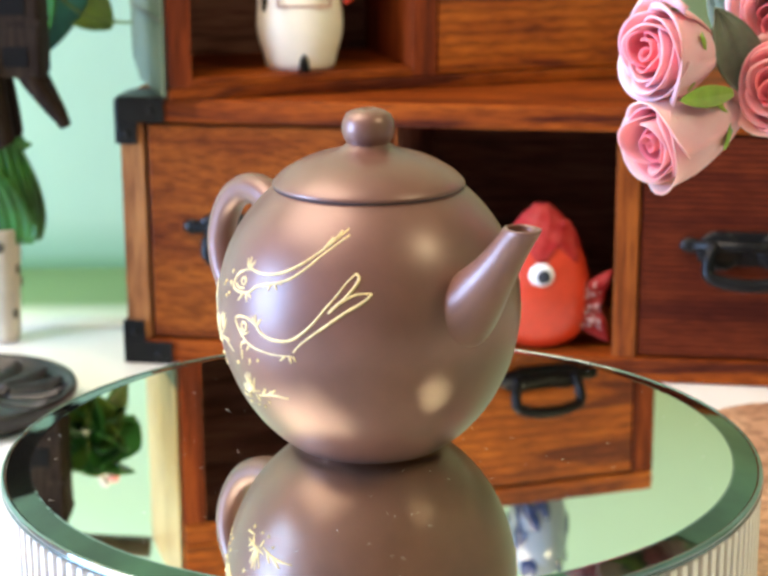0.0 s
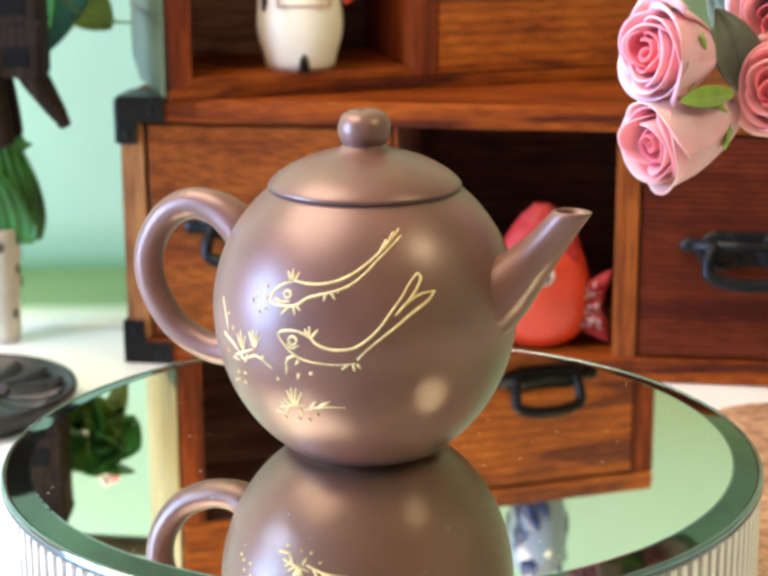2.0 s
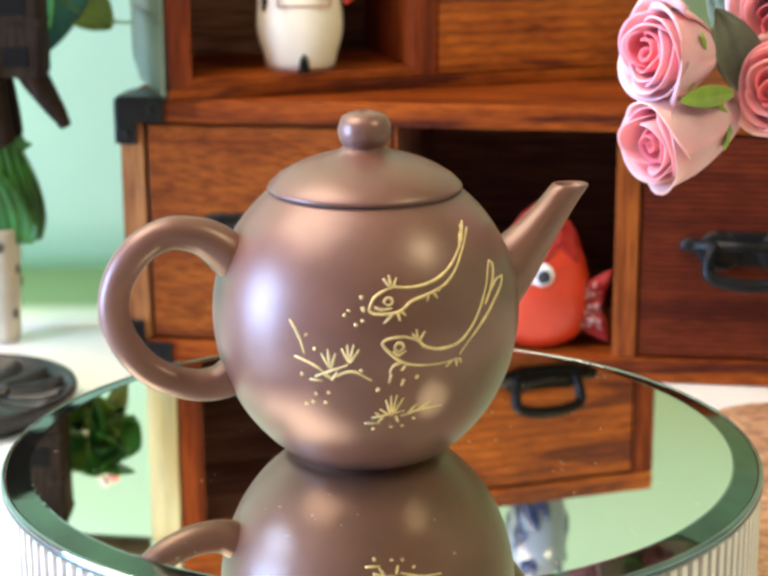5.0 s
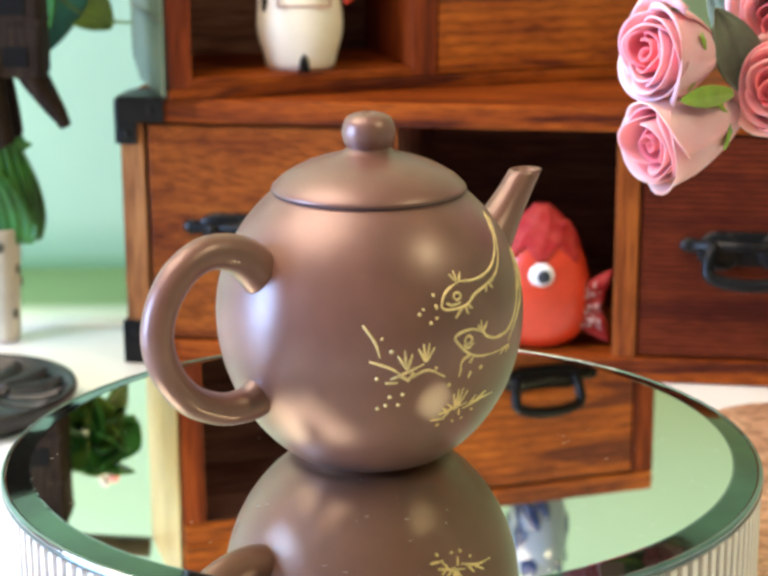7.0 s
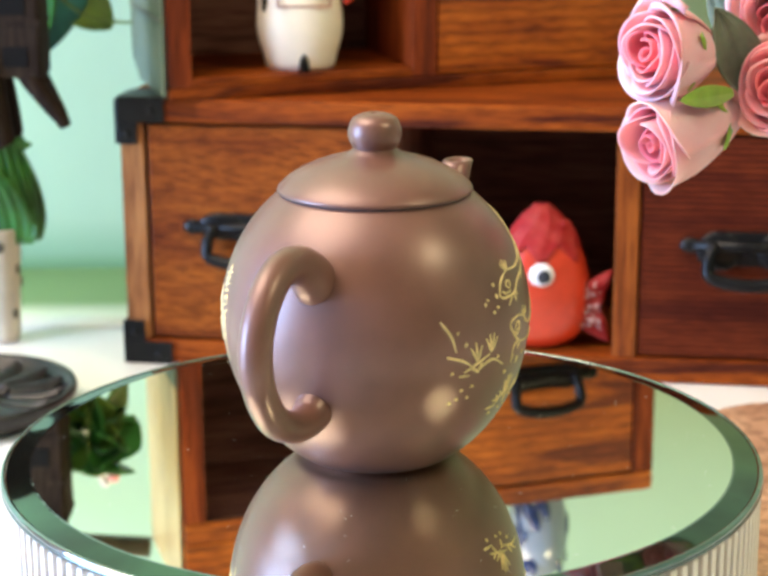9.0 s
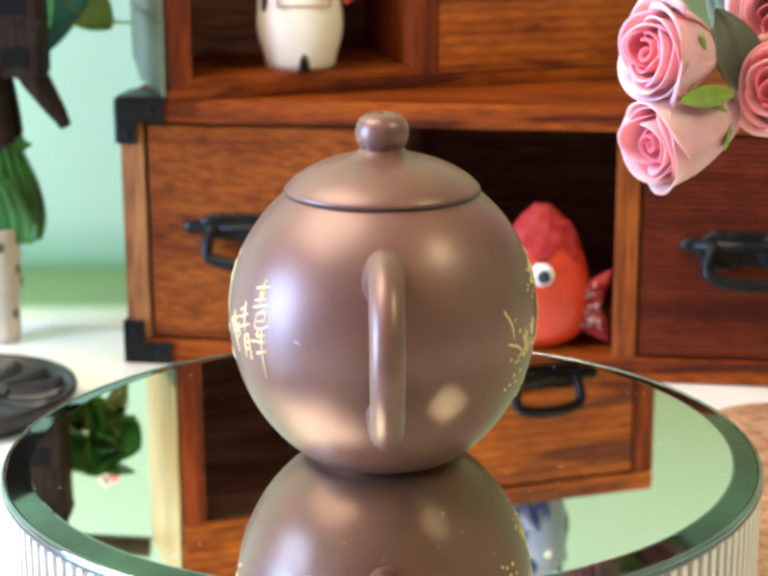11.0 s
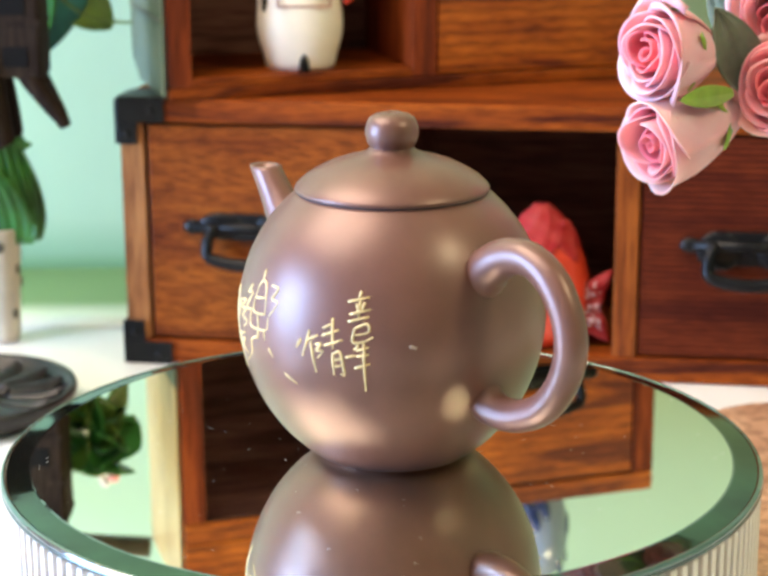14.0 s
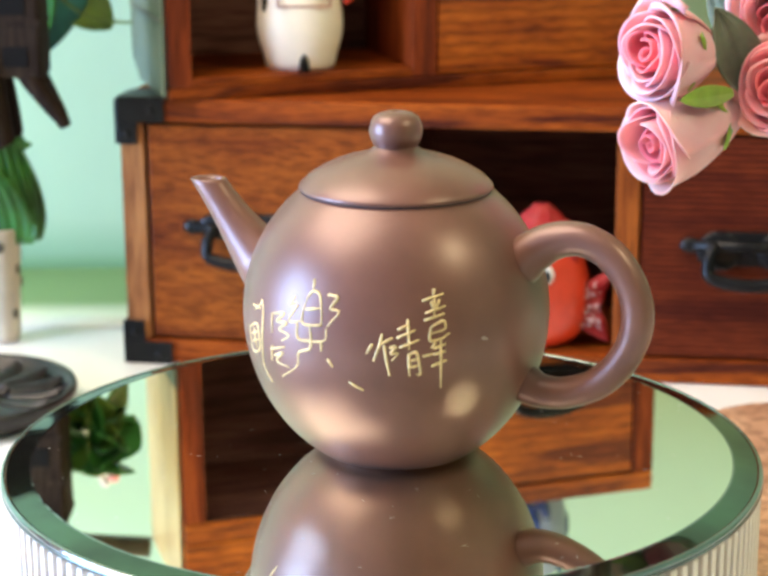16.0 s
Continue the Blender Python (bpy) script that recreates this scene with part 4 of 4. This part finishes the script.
# ---- plants and ornaments beside the chests ----
def potted_plant():
    p = empty("potted_plant", pose(-0.2160, 0.4400, 0.0), label="dark green pleated leaf plant in a beige glazed pot", category="plant")
    pot = part("pot", lathe([(0, 0.0005), (0.0085, 0.0005), (0.0098, 0.004), (0.0108, 0.030), (0.0125, 0.058), (0.0135, 0.066), (0.0128, 0.067), (0.0112, 0.060), (0, 0.058)], 40), POT, p, "beige glazed pot with dark blotches")
    rng = random.Random(5)
    for i in range(7):
        a, z = rng.uniform(0, 2 * pi), rng.uniform(0.012, 0.060)
        r = 0.0100 + 0.0026 * z / 0.06
        part("blotch", ball(0.0008, 0.0022, 0.0030, (r, 0, 0), 10), POT_MARK, pot, m=pose(0, 0, z, 0, 0, math.degrees(a)))
    def fan(u, v, turn, lean, length, width):
        q = 2 * u - 1
        w = width / 2 * (0.10 + 0.90 * sin(pi * (0.16 + 0.84 * v) ** 0.62) ** 0.8)
        x, z = q * w, v * length * (1 - 0.18 * q * q)
        y = 0.0016 * sin(q * 26) * (0.3 + v) - lean * v * v + 0.010 * q * q
        return pose(0, 0, 0, 0, 0, turn) @ Vector((x, y, z))
    for turn, lean, length, width, x, y in ((4, 0.012, 0.090, 0.052, 0.001, -0.006), (-30, 0.020, 0.066, 0.050, -0.004, -0.002), (60, 0.018, 0.062, 0.040, 0.0, 0.004), (170, 0.015, 0.070, 0.050, 0.0, 0.006)):
        part("leaf", sheet(lambda u, v: fan(u, v, turn, lean, length, width), 56, 12, 0.0005), LEAF, p, m=pose(x, y, 0.058))


def trailing_vine():
    v = empty("trailing_vine", pose(-0.30, 0.47, 0.0), label="trailing vine with broad glossy leaves by the wall", category="plant")
    part("stem", tube(spline([(0.0, 0.0, 0.0005, 0.0016), (0.004, 0.0, 0.12, 0.0014), (0.03, -0.005, 0.215, 0.0012), (0.085, -0.02, 0.232, 0.0011), (0.128, -0.02, 0.190, 0.0009), (0.150, 0.0, 0.178, 0.0008), (0.180, 0.018, 0.1766, 0.0007)], 10), 8), LEAF_OLIVE, v)
    for l, w, x, y, z, rx, ry, rz, m in (
            (0.070, 0.034, 0.137, -0.012, 0.224, 60, 62, 172, LEAF_BLUE), (0.060, 0.034, 0.100, -0.02, 0.222, -60, 78, 10, LEAF),
            (0.038, 0.027, 0.120, 0.0, 0.199, 70, 38, -5, LEAF_OLIVE)):
        part("leaf", leaf(l, w, 0.25, 0.18, 0.0005), m, v, m=pose(x, y, z, 0, 0, rz) @ pose(0, 0, 0, 0, ry, 0) @ pose(0, 0, 0, rx, 0, 0))
    rng = random.Random(21)
    for k in range(34):
        part("leaf", leaf(rng.uniform(0.024, 0.030), rng.uniform(0.028, 0.034), 0.15, 0.40, 0.0005), LEAF if k % 5 else LEAF_OLIVE, v,
             m=pose(0.140 + rng.uniform(-0.022, 0.004), -0.066 + rng.uniform(-0.012, 0.012), 0.236 + rng.uniform(-0.014, 0.010), 0, 0, rng.uniform(0, 360)) @ pose(0, 0, 0, 0, rng.uniform(-50, 60), 0) @ pose(0, 0, 0, rng.uniform(-60, 60), 0, 0))
    part("stalk", tube(spline([(0.085, -0.02, 0.232, 0.0011), (0.120, -0.050, 0.246, 0.0010), (0.140, -0.066, 0.236, 0.0010), (0.147, -0.068, 0.256, 0.0006)], 8), 8), LEAF_OLIVE, v)
    for dx, dz, a in ((0.0, 0.0, 0.0042), (-0.004, 0.003, 0.0036), (0.003, 0.005, 0.0034), (-0.002, 0.008, 0.0030)):
        part("blossom", ball(a, a, a * 1.15, (0.146 + dx, -0.068, 0.254 + dz), 12), WHITE if dx <= 0 else PETAL_PALE, v, "small pale blossom")


def carved_ornament():
    """Dark carved tower with splayed feet, held by a post that stands on the table."""
    o = empty("carved_ornament", pose(-0.1850, 0.36, 0.0), label="dark brown carved wooden tower with splayed feet", category="ornament")
    part("post", box(-0.077, -0.065, -0.006, 0.006, 0.0005, 0.180, 0.001), DARK_WOOD, o, smooth=False)
    part("body", box(-0.079, 0.0160, -0.014, 0.014, 0.1640, 0.268, 0.002), DARK_WOOD, o, smooth=False)
    for z in (0.190, 0.214, 0.240, 0.262):
        part("moulding", box(-0.0795, 0.0164, -0.0143, 0.0143, z, z + 0.0030, 0.0003), DARK_WOOD, o, smooth=False)
    # flat black plates stand in for the shade inside recesses
    for z in (0.1700, 0.196, 0.222):
        part("niche_shade", box(-0.003, 0.0095, -0.0145, -0.0138, z, z + 0.010, 0.0003), BLACK, o, smooth=False)
    part("roof", lathe([(0, 0.282), (0.004, 0.279), (0.014, 0.2725), (0.026, 0.2685), (0.026, 0.2672), (0, 0.2672)], 4, m=pose(-0.012, 0, 0, 0, 0, 45)), DARK_WOOD, o, smooth=False)
    for x0, x1, z1, y, w in ((0.008, 0.0245, 0.1385, -0.010, 0.9), (-0.014, -0.0060, 0.1290, -0.012, 1.5), (-0.014, -0.0060, 0.1290, 0.012, 1.5), (0.008, 0.0200, 0.1385, 0.010, 0.9)):
        part("foot", tube(spline([(x0 - 0.003, y * 0.7, 0.176, 0.0078 * w), (x0, y * 0.8, 0.166, 0.0066 * w), ((x0 + x1) / 2 + 0.001, y, (0.166 + z1) / 2, 0.0050 * w), (x1, y, z1 + 0.004, 0.0040 * w), (x1 + 0.0008, y, z1 + 0.001, 0.0034 * w), (x1 + 0.0012, y, z1, 0.0016 * w)], 6), 14), DARK_WOOD, o)


def carved_tray():
    t = empty("carved_tray", pose(-0.2110, 0.3140, 0.0) @ Matrix.Diagonal((0.57, 0.57, 0.95, 1)), label="round dark carved wooden tray with a leaf pattern", category="tray")
    part("plate", lathe([(0, 0.0005), (0.085, 0.0005), (0.0975, 0.006), (0.1000, 0.012), (0.0985, 0.0142), (0.0930, 0.0135), (0.0890, 0.0085), (0, 0.0080)], 96), TRAY, t)
    for i in range(16):
        a = i * 22.5
        part("carved_leaf", leaf(0.050, 0.020, -0.3, -0.02, 0.0016, 3, 10, 10), TRAY, t, m=pose(0, 0, 0.0098, 0, 0, a) @ pose(0.038, 0, 0, 0, -2, 0))
    for i in range(8):
        part("carved_leaf", leaf(0.036, 0.018, -0.3, -0.02, 0.0016, 3, 10, 10), TRAY, t, m=pose(0, 0, 0.0100, 0, 0, i * 45 + 10) @ pose(0.004, 0, 0, 0, -2, 0))


def wood_slab():
    bm = bmesh.new()
    n = 60
    rng = random.Random(11)
    offs = [0.006 * sin(3 * 2 * pi * i / n + 1) + 0.004 * sin(7 * 2 * pi * i / n) + rng.uniform(-0.001, 0.001) for i in range(n)]
    rings = []
    for s, z in ((0.97, 0.0005), (1.0, 0.003), (1.0, 0.010), (0.985, 0.012), (0.0, 0.012)):
        if s == 0:
            rings.append([bm.verts.new((0, 0, z))])
        else:
            rings.append([bm.verts.new(((0.130 + offs[i]) * s * cos(2 * pi * i / n), (0.125 + offs[i]) * s * sin(2 * pi * i / n), z)) for i in range(n)])
    for a, b in zip(rings, rings[1:]):
        for i in range(n):
            j = (i + 1) % n
            bm.faces.new([a[i], a[j], b[j], b[i]] if len(b) > 1 else [a[i], a[j], b[0]])
    bm.faces.new(rings[0])
    solid("wood_slab", bm, SLAB, pose(0.235, 0.165, 0), smooth=False, label="pale brown polished burl wood slab with an uneven edge", category="board")


def rose(place, tip, size, seed, opening=1.0, long=2.2):
    """A silk rose: layered curled petals round an axis from place towards tip, with sepals behind it."""
    rng = random.Random(seed)
    axis = (Vector(tip) - Vector(place)).normalized()
    m0 = Matrix.Translation(place) @ axis.to_track_quat("Z", "Y").to_matrix().to_4x4()
    r = empty("rose", m0, label="pink silk rose with curled petals, among others", category="flower", group="pink silk roses")
    # a tight rolled heart, then ever wider petals; the outermost fold back at the lip
    def heart(u, v):
        a = seed + u * 2.3 * pi
        rr = (0.10 + 0.22 * u) * (0.45 + 0.55 * v) * (1 + 0.16 * sin(2 * a))
        return Vector((rr * cos(a), rr * sin(a), long * (0.10 + v * (0.74 + 0.05 * u)))) * size
    part("petal", sheet(heart, 56, 8, 0.0005), PETAL_CORE, r)
    layers = ((3, 0.42, 0.92, 0.10, 1.45, PETAL_CORE), (3, 0.60, 0.96, 0.22, 1.45, PETAL), (3, 0.80, 0.98, 0.42, 1.45, PETAL), (3, 0.98, 0.97, 0.80, 1.50, PETAL_PALE))
    for li, (n, rad, top, curl, wide, m) in enumerate(layers):
        for k in range(n):
            a0 = 2 * pi * k / n + li * 1.15 + seed + rng.uniform(-0.25, 0.25)
            span = 2 * pi / n * wide
            wob, tilt, high = rng.uniform(0, 6), rng.uniform(-0.05, 0.05), rng.uniform(0.93, 1.04)

            def fn(u, v, a0=a0, span=span, rad=rad, top=top, curl=curl, wob=wob, tilt=tilt, high=high):
                q = 2 * u - 1
                a = a0 + q * span / 2
                h = v * top * high * (1 - 0.15 * abs(q) ** 3 + 0.03 * sin(3 * q + wob))
                rr = rad * (0.32 + 0.68 * sin(min(1.0, v * 1.35) * pi / 2) ** 0.9) * (0.97 + 0.05 * sin(2 * a + wob))
                lip = max(0.0, v - 0.66) / 0.34
                rr += opening * curl * 0.30 * lip * lip * (0.75 + 0.35 * sin(3 * q + wob)) + tilt * v - 0.13 * q * rad * v
                h -= opening * curl * 0.20 * lip ** 3
                return Vector((rr * cos(a), rr * sin(a), h * long)) * size
            part("petal", sheet(fn, 18, 16, 0.00055), m, r)
    for k in range(5):
        part("sepal", leaf(size * 1.5, size * 0.56, 0.2, -0.22, 0.0005), SEPAL, r, m=pose(0, 0, 0, 0, 0, k * 72 + seed * 25) @ pose(0, 0, 0.0002, 0, -34, 0))
    part("calyx", ball(size * 0.24, size * 0.24, size * 0.26, (0, 0, -0.001), 18), SEPAL, r)
    inv = m0.inverted()
    base = Vector(place)
    pts = [base - axis * 0.001, base - axis * 0.018, Vector((0.195, 0.095, 0.195)), Vector((0.27, 0.13, 0.10)), Vector((0.300 + 0.003 * seed, 0.15 + 0.003 * (seed % 3), 0.0005))]
    part("stem", tube([(*(inv @ Vector(p[:3])), 0.0012) for p in spline([tuple(p) for p in pts], 8)], 8), LEAF_GREY, r)
    return r


ROSE_BASES = ((0.1115, 0.0580, 0.2140), (0.1215, 0.0600, 0.1935), (0.1530, 0.0640, 0.2000), (0.1500, 0.0700, 0.2330))


def along(base, tip):
    """Places a leaf from base to tip with its upper face to the room."""
    x = (Vector(tip) - Vector(base)).normalized()
    y = Vector((0, -1, 0.25)).cross(x).normalized()
    m = Matrix((x, y, x.cross(y))).transposed().to_4x4()
    return Matrix.Translation(base) @ m


def roses():
    rose(ROSE_BASES[0], (0.0855, 0.0420, 0.2165), 0.0150, 1, 1.0, 2.2)
    low = rose(ROSE_BASES[1], (0.0820, 0.0400, 0.1825), 0.0145, 2, 0.75, 2.9)
    part("sepal", leaf(0.0215, 0.0075, 0.2, -0.15, 0.0005), SEPAL, low, m=low.matrix_basis.inverted() @ along((0.1175, 0.0440, 0.2025), (0.0950, 0.0360, 0.2005)))
    rose(ROSE_BASES[2], (0.1265, 0.0400, 0.2045), 0.0155, 3, 0.9, 2.3)
    rose(ROSE_BASES[3], (0.1270, 0.0450, 0.2240), 0.0150, 4, 1.0, 2.3)
    s = empty("rose_leaves", pose(0.1330, 0.0850, 0.2080), label="grey-green silk rose leaves between the blooms", category="leaves")
    for l, w, rx, ry, rz in ((0.032, 0.020, 75, -62, 160), (0.026, 0.018, 60, -20, 190), (0.030, 0.020, 85, -80, 120)):
        part("leaf", leaf(l, w, 0.3, 0.15, 0.0006, 3), LEAF_GREY, s, m=pose(0, 0, 0, 0, 0, rz) @ pose(0, 0, 0, 0, ry, 0) @ pose(0, 0, 0, rx, 0, 0))
    part("leaf", leaf(0.032, 0.0165, 0.3, 0.12, 0.0006, 3), LEAF_GREY, s, m=s.matrix_basis.inverted() @ along((0.1265, 0.0560, 0.2010), (0.1125, 0.0470, 0.2300)))
    part("stem", tube(spline([(0, 0, 0, 0.0012), (0.06, 0.01, -0.012, 0.0012), (0.137, 0.045, -0.108, 0.0013), (0.175, 0.070, -0.2075, 0.0013)], 8), 8), LEAF_GREY, s)


def ceiling_lamps():
    """A square panel lamp and a round pendant; their light lies just below the diffusers."""
    c = empty("panel_lamp", look((-0.7915, -0.0240, 1.4832), (0.0, 0.25, 0.12)), label="square white panel lamp hung from the ceiling", category="lamp")
    part("housing", box(-0.59, 0.59, -0.46, 0.46, 0.002, 0.03, 0.004), FRAME, c, smooth=False)
    inv = c.matrix_basis.inverted()
    part("hanger", tube([(*(inv @ Vector((-0.806, -0.024, 1.510))), 0.006), (*(inv @ Vector((-0.806, -0.024, 1.7495))), 0.006)], 10), FRAME, c)
    c = empty("pendant_lamp", look((1.1120, -0.5863, 1.4142), (0.0, 0.0, 0.1)), label="round white pendant lamp hung from the ceiling", category="lamp")
    part("shade", lathe([(0, 0.05), (0.03, 0.05), (0.10, 0.02), (0.14, 0.002), (0.13, 0.002), (0, 0.004)], 40), FRAME, c)
    inv = c.matrix_basis.inverted()
    part("hanger", tube([(*(inv @ Vector((1.143, -0.604, 1.450))), 0.006), (*(inv @ Vector((1.143, -0.604, 1.7495))), 0.006)], 10), FRAME, c)


def wall_pole():
    w = empty("wall_pole", pose(0, 0, 0), label="dark olive bamboo pole mounted on the wall", category="pole")
    part("pole", tube([(-0.40, 0.490, 0.3225, 0.0065), (-0.1440, 0.490, 0.3400, 0.0065)], 14), POT_MARK, w)
    part("bracket", box(-0.302, -0.292, 0.488, 0.5998, 0.320, 0.334, 0.001), POT_MARK, w, smooth=False)


room()
lower_chest()
upper_chest()
top_box()
stand()
PLATE = mirror()
POT_THING, POT_BODY = teapot()
engravings(POT_THING)
figurine()
red_fish()
porcelain_jar()
potted_plant()
trailing_vine()
carved_ornament()
carved_tray()
wood_slab()
roses()
wall_pole()
ceiling_lamps()


# ---- what moves: the mirror plate turns and carries the teapot ----
def motions():
    times = [0.0, 0.1, 0.3] + [0.5 * k for k in range(2, 31)] + [15.5, 15.8, 15.9, 16.0]
    plate_rows, pot_rows = [], []
    for t in times:
        a = -48.97 + 12.705 * t
        c, s = cos(radians(a)), sin(radians(a))
        plate_rows.append((t, pose(0, 0, MIRROR_Z, 0, 0, a)))
        pot_rows.append((t, pose(-0.00514 * c + 0.00051 * s, -0.00514 * s - 0.00051 * c, MIRROR_Z, 0, 0, a)))
    walk(PLATE, plate_rows)
    walk(POT_THING, pot_rows)


motions()
